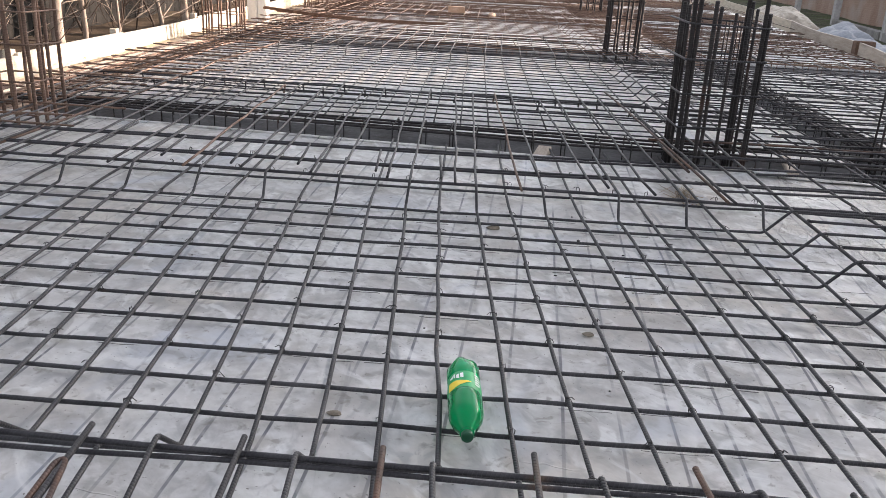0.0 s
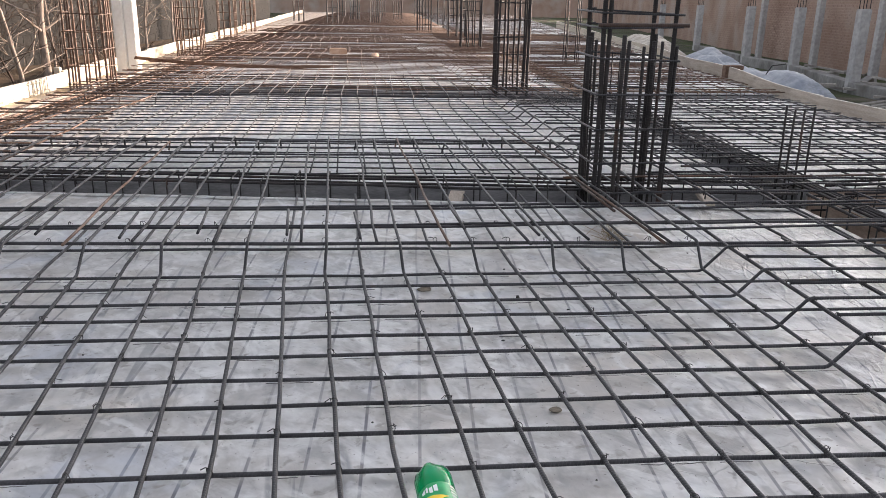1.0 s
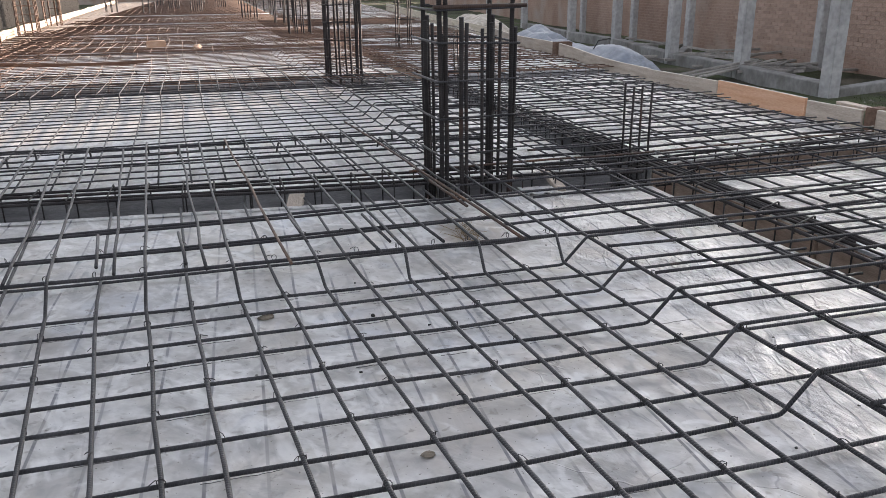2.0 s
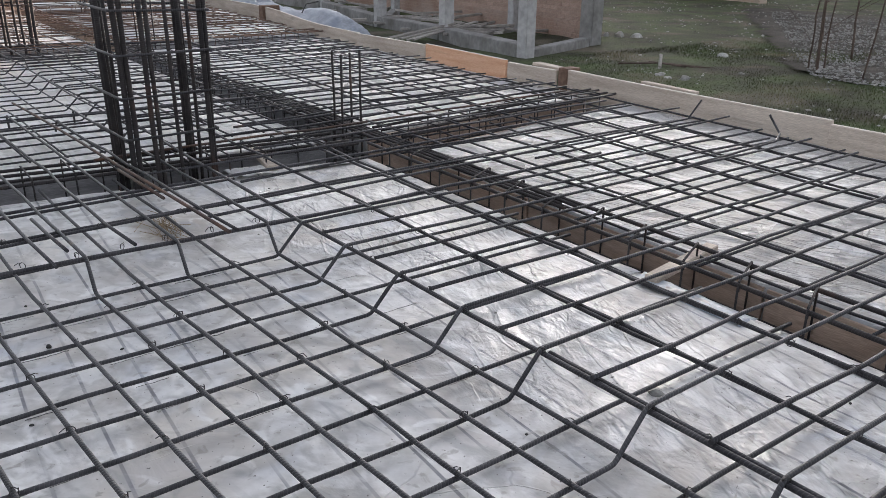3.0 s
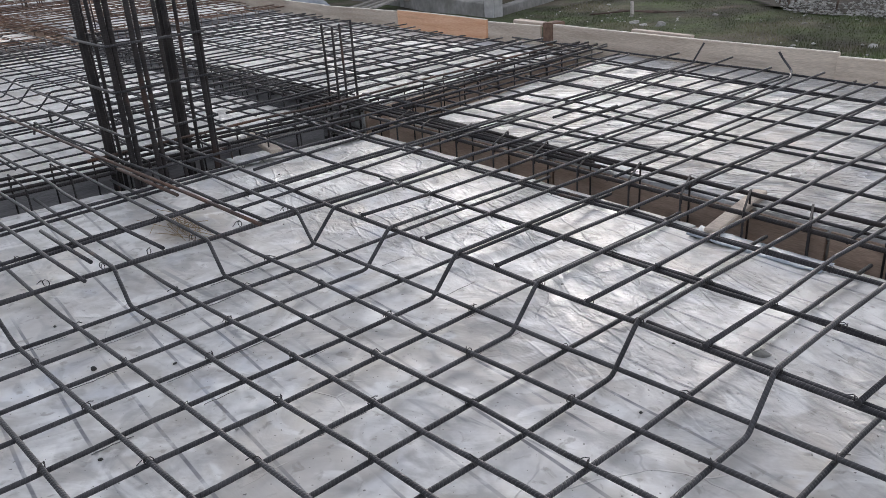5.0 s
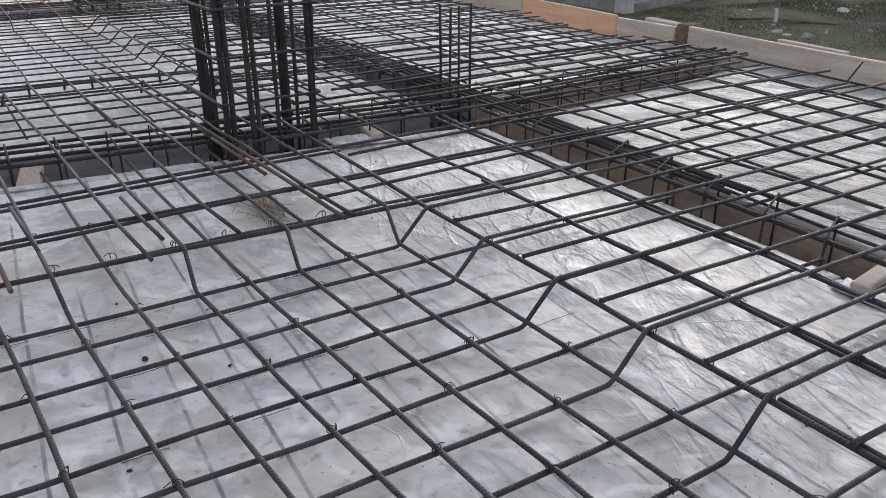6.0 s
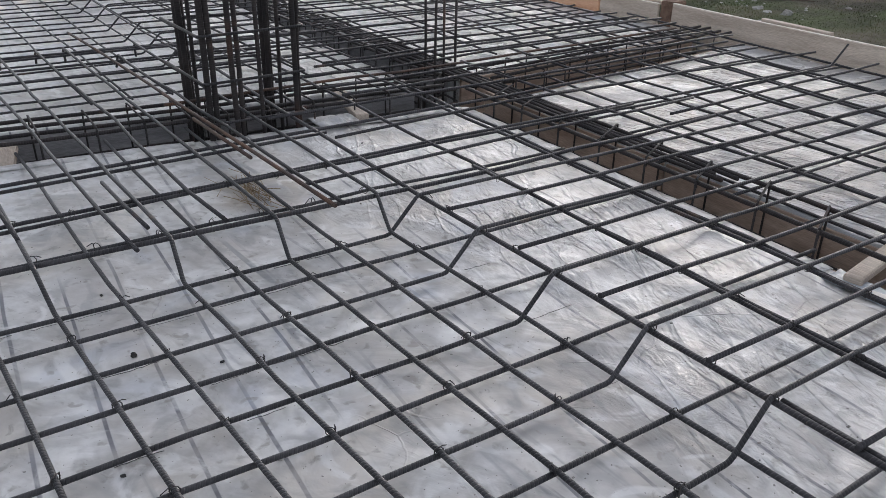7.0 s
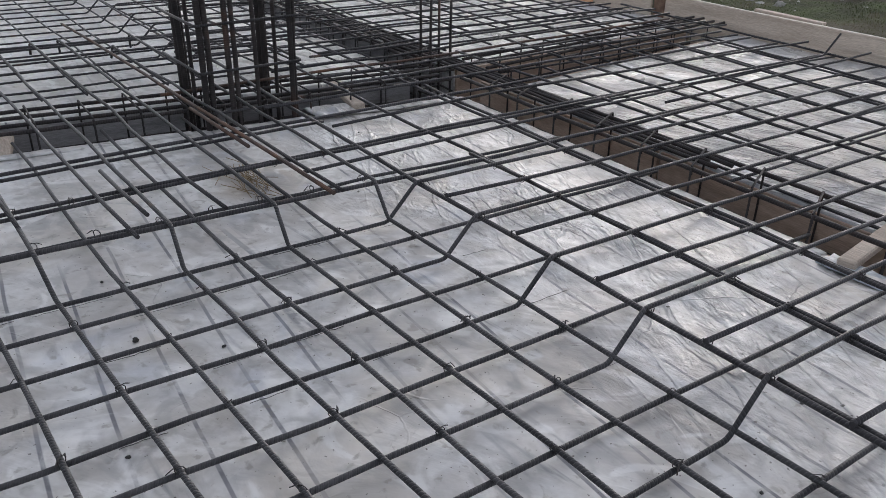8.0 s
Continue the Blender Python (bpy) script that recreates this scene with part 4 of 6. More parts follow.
# ---- column cages ----
def column_cage(cx, cy, w, d, tops, tie_z, label, material, r=0.011, sides=7, foot=-DEPTH + 0.05):
    """Upright bars round a rectangle (each with its own height) and square ties at the given heights."""
    f = thing("column_cage", (cx, cy, foot), label, "reinforcement", group="column cages")
    n = len(tops)
    per = [(-w / 2, -d / 2), (w / 2, -d / 2), (w / 2, d / 2), (-w / 2, d / 2)]
    for i, h in enumerate(tops):
        s = 4 * i / n
        a, b = per[int(s) % 4], per[(int(s) + 1) % 4]
        x, y = lerp2(a, b, s - int(s))
        x += cx + RNG.uniform(-0.008, 0.008)
        y += cy + RNG.uniform(-0.008, 0.008)
        q = 0.006 * h
        bar(f, [(x, y, foot), (x + RNG.uniform(-q, q), y + RNG.uniform(-q, q), h)], r, material, sides, 0.3, 0.003)
    for z in tie_z:
        e = 0.016
        c = [(cx + sx * (w / 2 + e), cy + sy * (d / 2 + e), z + RNG.uniform(-0.012, 0.012)) for sx, sy in ((-1, -1), (1, -1), (1, 1), (-1, 1), (-1, -1))]
        c[-1] = (c[-1][0] + 0.004, c[-1][1], c[0][2] + 0.01)
        c.append((cx - w / 2 + 0.06, cy - d / 2 + 0.06, c[0][2] + 0.015))
        bar(f, c, 0.006, material, 6, 1.0, 0.0, "tie")
    return f


def leaned(x, y, z):
    """A point of the cage that stands beside the crossing: it leans a little out of the trench."""
    k = (0.9 - z) / 0.9
    return (x + 0.04 * k, y + 0.13 * k, z)


near_col = thing("column_cage", (1.37, 5.29, -0.37), "dark steel column cage of lapped bars leaning out of the trench", "reinforcement", group="column cages")
for x, y, h, r in ((1.14, 5.3, 2.3, 0.0135), (1.167, 5.305, 0.985, 0.0135), (1.15, 5.272, 0.96, 0.0135), (1.145, 5.13, 0.95, 0.009), (1.14, 4.95, 2.3, 0.0135), (1.168, 4.953, 2.3, 0.0125),
                   (1.252, 4.952, 0.985, 0.0125), (1.28, 4.955, 0.955, 0.011), (1.372, 4.952, 0.925, 0.0095), (1.52, 5.3, 2.3, 0.0135), (1.548, 5.3, 0.98, 0.0135), (1.53, 5.272, 0.94, 0.0125),
                   (1.53, 5.13, 0.945, 0.0095), (1.53, 4.95, 2.3, 0.0125), (1.55, 4.965, 0.93, 0.0115)):
    bar(near_col, [leaned(x, y, -0.34), leaned(x + RNG.uniform(-0.006, 0.006), y, h)], r, DARKSTEEL, 8, 0.3, 0.002)
for z in (0.08, 0.26, 0.46, 0.66, 0.86, 1.02, 1.1, 1.3, 1.5, 1.7, 1.9):
    a, b = 1.118, 1.57
    dz = RNG.uniform(-0.012, 0.012)
    pts = [leaned(a - 0.03, 5.36, z + 0.01), leaned(a, 4.928, z), leaned(b, 4.93, z + dz), leaned(b + 0.004, 5.325, z + dz * 0.5), leaned(a + 0.01, 5.328, z + 0.014), leaned(a + 0.05, 5.27, z + 0.02)]
    bar(near_col, pts, 0.0062, STEEL_TOP, 6, 1.0, 0.0, "tie")
bar(near_col, [leaned(1.1, 4.93, 1.035), leaned(1.6, 4.935, 1.04)], 0.011, RUST_PART_SHADE, 8, 0.3, 0.001, "cross_bar")
FT = tuple(0.08 + 0.21 * k for k in range(10))
column_cage(1.56, 11.0, 0.4, 0.4, (2.2,) * 12, FT, "dark steel column cage at a beam crossing", DARKSTEEL, 0.014)
column_cage(1.9, 19.5, 0.45, 0.4, (2.4,) * 12, FT, "dark steel column cage between bar grids", DARKSTEEL, 0.016)
column_cage(1.3, 30.0, 0.5, 0.4, (2.4,) * 10, FT, "dark steel column cage between bar grids", DARKSTEEL, 0.018)
column_cage(-3.02, 5.2, 0.36, 0.36, (2.2,) * 12, FT, "rusty column cage beside the pale edge board", RUSTY, 0.0125)
column_cage(-3.72, 11.0, 0.44, 0.4, (2.2,) * 14, FT, "rusty column cage in low sunlight beside the edge board", RUSTY, 0.0125)
column_cage(-4.0, 17.5, 0.46, 0.4, (2.2,) * 12, FT, "tall rusty column cage in low sunlight", RUSTY, 0.014)
column_cage(-4.5, 24.0, 0.46, 0.4, (2.4,) * 10, FT, "tall rusty column cage beside the edge board", RUSTY, 0.016)
column_cage(-4.9, 30.0, 0.46, 0.4, (2.4,) * 10, FT, "tall rusty column cage beside the edge board", RUSTY, 0.018)
column_cage(2.575, 5.45, 0.12, 0.118, (0.53, 0.55, 0.52, 0.54), (-0.1, 0.02), "four thin starter bars rising from a beam crossing", DARKSTEEL, 0.0075)
column_cage(2.95, 11.0, 0.15, 0.16, (0.55, 0.56, 0.55, 0.53), (-0.1, 0.02), "four thin starter bars at a beam crossing", DARKSTEEL, 0.0085)
column_cage(3.6, 16.5, 0.3, 0.3, (1.2,) * 6, (0.2, 0.5, 0.8), "starter bars near the edge boards", DARKSTEEL, 0.011)
column_cage(2.0, 24.5, 0.5, 0.4, (2.2,) * 8, FT, "dark steel column cage between bar grids", DARKSTEEL, 0.016)


for x, y, n in ((-2.6, 40.0, 8), (-0.6, 41.5, 10), (2.6, 39.0, 8), (-1.8, 47.0, 10), (0.6, 48.5, 10), (3.4, 46.0, 8), (-4.6, 44.0, 8), (-3.0, 55.0, 12), (-0.4, 57.0, 12), (2.0, 54.0, 12), (4.6, 52.0, 10), (6.0, 60.0, 12)):
    column_cage(x, y, 0.5, 0.45, (2.3,) * n, (0.3, 0.7, 1.1, 1.5), "dark brown column cage rising from wide bar grids", DARKSTEEL, 0.02, 5)


# ---- edge boards ----
def edge_board(a, b, label, material, z0=-0.22, z1=0.155, thick=0.03, warp=0.012, name="edge_board"):
    f = part(name, plank(a, b, z0, z1, thick, 0.004, warp), material, None)
    part("top_edge", plank(lerp2(a, b, 0.002), lerp2(a, b, 0.998), z1 - 0.001, z1 + 0.0025, thick * 0.8, 0.001, warp), RAW_EDGE, f, "pale raw sawn edge")
    return tagged(f, label, "formwork board", "edge boards")


edge_board((4.93, -2.6), (4.93, 3.66), "grey weathered plywood edge board with nail holes", BOARD, z1=0.15)
edge_board((4.955, 3.67), (5.03, 6.1), "grey weathered plywood edge board with a chipped top", BOARD, z1=0.165)
edge_board((4.99, 6.16), (4.95, 6.75), "grey plywood edge board with a darkened end", BOARD, z1=0.15)
edge_board((4.95, 6.78), (5.03, 8.17), "new orange-brown plywood edge board", BOARD_NEW, z1=0.165)
edge_board((5.03, 8.2), (5.02, 9.6), "cement-stained grey edge board", BOARD, z1=0.15)
edge_board((5.03, 9.62), (5.6, 13.6), "grey edge board with a paler top edge", BOARD, z1=0.155, warp=0.035)
edge_board((5.6, 13.8), (6.3, 19.0), "sagging grey plywood edge board", BOARD, z1=0.15, warp=0.05)
edge_board((6.3, 19.05), (9.0, 44.0), "pale long plywood edge board", BOARD_PALE, z1=0.15)
bm = bmesh.new()
box(bm, 5.0, 5.16, 6.04, 6.15, -0.2, 0.175)
bmesh.ops.bevel(bm, geom=bm.edges[:], offset=0.006, segments=2, affect="EDGES")
tagged(part("timber_block", bm, DARKWOOD, None), "dark timber block nailed behind two edge boards", "block")
bm = bmesh.new()
box(bm, 5.56, 5.86, 13.62, 13.78, -0.2, 0.19)
bmesh.ops.bevel(bm, geom=bm.edges[:], offset=0.008, segments=2, affect="EDGES")
tagged(part("timber_block", bm, DARKWOOD, None), "dark timber block between edge boards", "block")
tagged(part("board_offcut", plank((5.05, 4.75), (5.1, 5.3), 0.15, 0.17, 0.05, 0.004), BOARD, None), "splintered board offcut lying on the edge board", "offcut")
tagged(part("board_offcut", plank((5.13, 6.1), (5.2, 6.65), 0.12, 0.15, 0.09, 0.006), BOARD, None), "weathered offcut beside the edge board", "offcut")
ys = [-2.6, 1.5, 4.6, 6.9, 9.0, 11.6, 13.9, 16.2, 19.0, 22.5, 26.5, 31.0, 37.0, 45.0, 56.0, 70.0]
for i, (a, b) in enumerate(zip(ys[:-1], ys[1:])):
    edge_board((left_edge(a) - 0.03, a + 0.005), (left_edge(b) - 0.03 + (0.02 if i % 2 else 0), b), "pale raw timber edge board in low sunlight", BOARD_PALE, z0=-0.2, z1=0.155 + 0.02 * (i % 2), thick=0.04, warp=0.015)
for y in (6.9, 9.0, 11.6):
    bm = bmesh.new()
    box(bm, left_edge(y) - 0.13, left_edge(y) - 0.055, y - 0.04, y + 0.04, -0.35, 0.215)
    bmesh.ops.bevel(bm, geom=bm.edges[:], offset=0.006, segments=1, affect="EDGES")
    tagged(part("stake", bm, BOARD_PALE, None), "short timber stake behind the pale edge board", "stake")

# ---- wood bridging the trench, sheet flap, bits on the deck ----
tagged(part("board_offcut", plank((2.38, 2.86), (2.85, 2.945), 0.0, 0.03, 0.055, 0.005), BOARD, None), "short pale board laid across the beam trench", "offcut")
tagged(part("board_offcut", plank((1.96, 5.46), (1.87, 5.02), 0.004, 0.034, 0.065, 0.004), BOARD, None), "pale batten across the beam trench", "offcut")
tagged(part("board_offcut", plank((0.355, 5.16), (0.41, 5.5), -0.045, -0.01, 0.09, 0.004), BOARD, None), "grey batten wedged across the beam trench", "offcut")


# ---- green bottle lying on the bars ----
def lathe(profile, seg=40):
    bm = bmesh.new()
    rings = []
    for r, h in profile:
        rings.append([bm.verts.new((r * math.cos(2 * math.pi * i / seg), r * math.sin(2 * math.pi * i / seg), h)) for i in range(seg)])
    for a, b in zip(rings[:-1], rings[1:]):
        for i in range(seg):
            bm.faces.new((a[i], a[(i + 1) % seg], b[(i + 1) % seg], b[i]))
    for f in bm.faces:
        f.smooth = True
    return bm


GREEN = bpy.data.materials.new("green_plastic")
GREEN.use_nodes = True
gb = GREEN.node_tree.nodes["Principled BSDF"]
gb.inputs["Base Color"].default_value = (0.0, 0.4, 0.13, 1)
gb.inputs["Roughness"].default_value = 0.07
gb.inputs["Transmission Weight"].default_value = 0.5
gb.inputs["IOR"].default_value = 1.3
GLABEL = mat("green_label", (0.0, 0.26, 0.075), (0.0, 0.33, 0.1), scale=8, fine=60, rough=0.35, bump=0.05)
YEL = mat("yellow_print", (0.85, 0.6, 0.02), (0.9, 0.66, 0.04), scale=8, fine=60, rough=0.35, bump=0.0)
WPRINT = mat("white_print", (0.8, 0.82, 0.8), (0.85, 0.86, 0.85), scale=8, fine=60, rough=0.35, bump=0.0)
R = 0.0475
B0, B1 = Vector((0.064, 2.2, 0.077)), Vector((0.098, 1.85, 0.075))    # base and mouth
turn = (B1 - B0).to_track_quat("Z", "Y").to_matrix().to_4x4()
put = Matrix.Translation(B0) @ turn @ Matrix.Diagonal((0.95, 0.95, 0.945, 1))
bottle = thing("bottle", B0, "empty crumpled green plastic drinks bottle lying on the bars", "bottle")
L = (B1 - B0).length
prof = [(0.01, 0.014), (0.022, 0.006), (0.032, 0.0), (R * 0.9, 0.007), (R * 0.97, 0.02), (R, 0.035), (R, 0.09), (R * 0.97, 0.096), (R * 0.965, 0.10), (R * 0.965, 0.18), (R * 0.97, 0.184), (R, 0.19),
        (R, 0.215), (R, 0.24), (R * 0.99, 0.258), (R * 0.95, 0.272), (R * 0.84, 0.288), (R * 0.66, 0.304), (R * 0.47, 0.319), (R * 0.35, 0.328), (R * 0.3, 0.333), (R * 0.4, 0.335), (R * 0.4, 0.338), (R * 0.28, 0.34), (R * 0.28, L - 0.004), (R * 0.22, L - 0.004), (R * 0.22, 0.34)]
bm = lathe(prof)
for v in bm.verts:       # dents and the petal foot
    a = math.atan2(v.co.y, v.co.x)
    rr = math.hypot(v.co.x, v.co.y)
    k = 1.0
    if v.co.z < 0.04 and rr > 0.02:
        k -= 0.2 * (0.5 + 0.5 * math.cos(5 * a)) * (1 - v.co.z / 0.04)
    if 0.03 < v.co.z < 0.32:
        k += 0.04 * noise.noise(Vector((math.cos(a) * 1.9, math.sin(a) * 1.9, v.co.z * 16)))
        if v.co.z > 0.19:
            k -= 0.05 * abs(noise.noise(Vector((math.cos(a) * 3.2, math.sin(a) * 3.2, v.co.z * 11))))
    v.co.x *= k
    v.co.y *= k
bm.transform(put)
part("body", bm, GREEN, bottle)


def wrap(z0, z1, a0, a1, lift, edge=None, n=24, m=6):
    """A patch on the bottle's skin; edge(t) gives its lower and upper limit along the turn."""
    bm = bmesh.new()
    g = []
    for i in range(n + 1):
        a = a0 + (a1 - a0) * i / n
        lo, hi = edge(i / n) if edge else (0, 1)
        col = []
        for j in range(m + 1):
            z = z0 + (z1 - z0) * (lo + (hi - lo) * j / m)
            k = 1 + 0.04 * noise.noise(Vector((math.cos(a) * 1.9, math.sin(a) * 1.9, z * 16)))
            col.append(bm.verts.new(((R * 0.965 + lift) * k * math.cos(a), (R * 0.965 + lift) * k * math.sin(a), z)))
        g.append(col)
    for i in range(n):
        for j in range(m):
            bm.faces.new((g[i][j], g[i + 1][j], g[i + 1][j + 1], g[i][j + 1])).smooth = True
    bm.transform(put)
    return bm


up = (put.to_3x3().inverted() @ Vector((0, 0, 1)))
west = (put.to_3x3().inverted() @ Vector((-1, 0, 0)))
A0 = math.atan2(up.y, up.x)
WAY = 1 if math.sin(math.atan2(west.y, west.x) - A0) > 0 else -1      # turning this way goes round to the west flank
part("label_band", wrap(0.097, 0.183, 0, 2 * math.pi, 0.0006, n=48), GLABEL, bottle, "dark green printed band")
part("swoosh", wrap(0.132, 0.18, A0 - 0.35 * WAY, A0 + 1.15 * WAY, 0.0012, lambda t: (0.45 - 0.35 * t, 0.5 + 0.5 * min(1, 1.3 * t))), YEL, bottle, "yellow printed shape")
for i, (k0, k1, lo, hi) in enumerate(((0.1, 0.3, 0.1, 0.95), (0.36, 0.54, 0.25, 1.0), (0.6, 0.72, 0.1, 0.8), (0.78, 1.0, 0.2, 0.7))):
    part("print_mark", wrap(0.104, 0.135, A0 + k0 * WAY, A0 + k1 * WAY, 0.0013, lambda t, lo=lo, hi=hi: (lo + 0.1 * t, hi - 0.1 * t), n=5, m=3), WPRINT, bottle, "white printed mark")
for i in range(5):
    part("print_mark", wrap(0.104 + 0.012 * i, 0.110 + 0.012 * i, A0 - 0.62 * WAY, A0 - (1.0 + 0.08 * (i % 2)) * WAY, 0.0013, n=5, m=2), WPRINT, bottle, "small white printed mark")
CAPG = mat("green_cap", (0.0, 0.055, 0.022), (0.0, 0.085, 0.032), scale=8, fine=60, rough=0.4, bump=0.05)
bm = lathe([(0.0143, 0.3405), (0.0155, 0.342), (0.0155, L + 0.003), (0.0145, L + 0.005), (0.0005, L + 0.005)], 36)
for v in bm.verts:       # milled rim
    if math.hypot(v.co.x, v.co.y) > 0.015 and v.co.z < L + 0.004:
        k = 1 + 0.03 * math.cos(18 * math.atan2(v.co.y, v.co.x))
        v.co.x, v.co.y = v.co.x * k, v.co.y * k
bm.transform(put)
part("cap", bm, CAPG, bottle, "dark green screw cap")


# ---- small litter on the sheeting ----
def lump(name, at, size, material, label, category, seed, flat=0.5):
    bm = bmesh.new()
    bmesh.ops.create_icosphere(bm, subdivisions=2, radius=1)
    for v in bm.verts:
        v.co *= 1 + 0.35 * noise.noise(v.co * 1.3 + Vector((seed, 0, 0)))
        v.co = Vector((v.co.x * size[0], v.co.y * size[1], max(v.co.z, -0.45) * size[2]))
    zmin = min(v.co.z for v in bm.verts)
    bm.transform(Matrix.Translation((at[0], at[1], at[2] - zmin)) @ Matrix.Rotation(seed, 4, "Z"))
    return tagged(part(name, bm, material, None), label, category)


lump("pebble", (0.489, 3.555, 0.002), (0.008, 0.0075, 0.0075), PEBBLE, "small dark pebble on the sheeting", "pebble", 1.2)
lump("dead_leaf", (0.116, 3.65, 0.002), (0.035, 0.016, 0.01), LEAF, "curled dead leaf on the sheeting", "leaf", 0.3)
lump("dead_leaf", (0.456, 2.63, 0.002), (0.022, 0.013, 0.006), LEAF, "curled grey leaf on the sheeting", "leaf", 0.2)
lump("dead_leaf", (-0.26, 2.03, 0.002), (0.022, 0.011, 0.005), LEAF, "curled grey leaf on the sheeting", "leaf", 0.1)
lump("mortar_lump", (1.79, 2.325, 0.002), (0.024, 0.015, 0.012), STONE, "grey crumb of mortar on the sheeting", "crumb", 2.2)
bm = bmesh.new()
box(bm, -0.16, 0.16, -0.075, 0.075, 0, 0.11)
bmesh.ops.bevel(bm, geom=bm.edges[:], offset=0.012, segments=2, affect="EDGES")
bm.transform(Matrix.Translation((-0.95, 16.0, TOP2 + 0.007)) @ Matrix.Rotation(0.12, 4, "Z"))
tagged(part("brick_piece", bm, CLAYBIT, None), "tan brick lying on rusty bars", "brick")
lump("brick_piece", (-0.25, 15.6, TOP2), (0.12, 0.07, 0.05), CLAYBIT, "broken piece of brick lying on rusty bars", "brick", 1.5)
for i in range(26):
    x, y = RNG.uniform(-1.2, 2.2), RNG.uniform(1.9, 4.9)
    s = RNG.uniform(0.002, 0.005)
    lump("grit", (x, y, 0.002), (s * 1.4, s, s * 0.7), PEBBLE if i % 3 else STONE, "crumb of grit on the sheeting", "grit", i * 1.7)

# a crumpled flap of sheeting hanging into the trench beside the column
bm = bmesh.new()
g = [[bm.verts.new((1.64 + 0.2 * i / 14, 5.24 - 0.28 * j / 10 + 0.02 * noise.noise(Vector((i * 0.4, j * 0.5, 1))),
                    0.012 + 0.022 * max(0, noise.noise(Vector((i * 0.3, j * 0.3, 5)))) - 0.05 * max(0, 1 - j / 4))) for j in range(11)] for i in range(15)]
for i in range(14):
    for j in range(10):
        bm.faces.new((g[i][j], g[i + 1][j], g[i + 1][j + 1], g[i][j + 1])).smooth = True
flap = tagged(part("sheet_flap", bm, SHEET, None), "crumpled flap of plastic sheeting at the beam edge", "plastic sheet")
sol = flap.modifiers.new("thick", "SOLIDIFY")
sol.thickness = 0.003

# thin sagging laths lying over the farther mat
for k in range(3):
    laths = [Vector((-3.95 + 3.1 * t + 0.03 * k, 13.5 - 1.3 * t - 0.07 * k, 0.15 + 0.02 * k + 0.05 * (2 * t - 1) ** 2)) for t in [i / 12 for i in range(13)]]
    tagged(part("lath", tube(laths, 0.011, 6, 0.008), DARKWOOD, None), "long dark sagging lath lying across rusty bars", "lath", "laths")


# ---- white column and saplings at the left ----
bm = bmesh.new()
for a, b, c, d in ((-0.17, 0.02, -0.15, 0.15), (0.02, 0.19, -0.1, 0.13)):
    vs = box(bm, -4.16 + a * 0.85, -4.16 + b * 0.85, 13.9 + c, 13.9 + d, -0.3, 1.07)
bmesh.ops.bevel(bm, geom=bm.edges[:], offset=0.012, segments=2, affect="EDGES")
tagged(part("post", bm, WHITE, None), "white boxed post beside the edge boards in sunlight", "post")


def sapling(x, y, h, r, seed, label="bare pale sapling in front of a dark block wall", lean_x=0.0, boughs=9, bark=BARK):
    """A bare young tree: a bending tapered trunk with thin boughs that fork."""
    rg = random.Random(seed)
    f = thing("sapling", (x, y, -0.3), label, "tree", "bare saplings")
    p = Vector((x, y, -0.3))
    d = Vector((lean_x, 0, 1)).normalized()
    pts = [p.copy()]
    for i in range(14):
        d = (d + Vector((rg.gauss(0, 0.05), rg.gauss(0, 0.05), 0.03))).normalized()
        p = p + d * h / 14
        pts.append(p.copy())
    part("trunk", tube(pts, r, 8, r * 0.25), bark, f)
    for b in range(boughs):
        i = rg.randrange(2, 13)
        q = pts[i].copy()
        ang = rg.uniform(0, 6.283)
        e = Vector((math.cos(ang), math.sin(ang), rg.uniform(0.2, 1.0))).normalized()
        bp = [q.copy()]
        n = rg.randrange(5, 9)
        for k in range(n):
            e = (e + Vector((rg.gauss(0, 0.14), rg.gauss(0, 0.14), 0.04))).normalized()
            q = q + e * rg.uniform(0.1, 0.17)
            bp.append(q.copy())
        bough = part("bough", tube(bp, r * 0.3, 5, 0.003), bark, f)
        for t in range(3):
            q = bp[rg.randrange(1, n)].copy()
            e2 = (e + Vector((rg.gauss(0, 0.6), rg.gauss(0, 0.6), rg.gauss(0, 0.4)))).normalized()
            part("twig", tube([q, q + e2 * 0.12 + Vector((0, 0, 0.02)), q + e2 * rg.uniform(0.25, 0.45)], r * 0.13, 4, 0.002), bark, bough)
    return f


for i, (x, y, h, r, ln) in enumerate(((-4.9, 9.0, 3.2, 0.078, 0.0), (-4.92, 9.6, 3.0, 0.036, -0.04), (-4.95, 10.5, 2.6, 0.02, 0.02), (-4.85, 11.7, 2.8, 0.036, -0.25), (-4.97, 12.75, 3.2, 0.072, 0.0),
                                      (-5.6, 11.9, 2.5, 0.026, -0.15), (-5.3, 13.8, 2.6, 0.026, 0.1), (-5.2, 15.6, 2.8, 0.03, -0.2), (-4.87, 17.5, 2.8, 0.032, 0.0), (-4.95, 20.0, 3.0, 0.035, -0.18),
                                      (-6.3, 21.5, 3.0, 0.035, 0.1), (-5.3, 8.2, 2.4, 0.022, 0.15), (-6.0, 16.2, 2.4, 0.022, -0.1), (-5.4, 8.7, 2.6, 0.025, -0.08))):
    sapling(x, y, h, r, 40 + i, lean_x=ln, boughs=6 if r > 0.05 else 12)
for i in range(18):
    sapling(RNG.uniform(-5.9, -4.7), 6.2 + i * 0.65, RNG.uniform(1.2, 2.0), RNG.uniform(0.01, 0.018), 120 + i, "thin tangled bare shrub before a dark block wall", RNG.uniform(-0.4, 0.4), 10, STEM)
bm = bmesh.new()
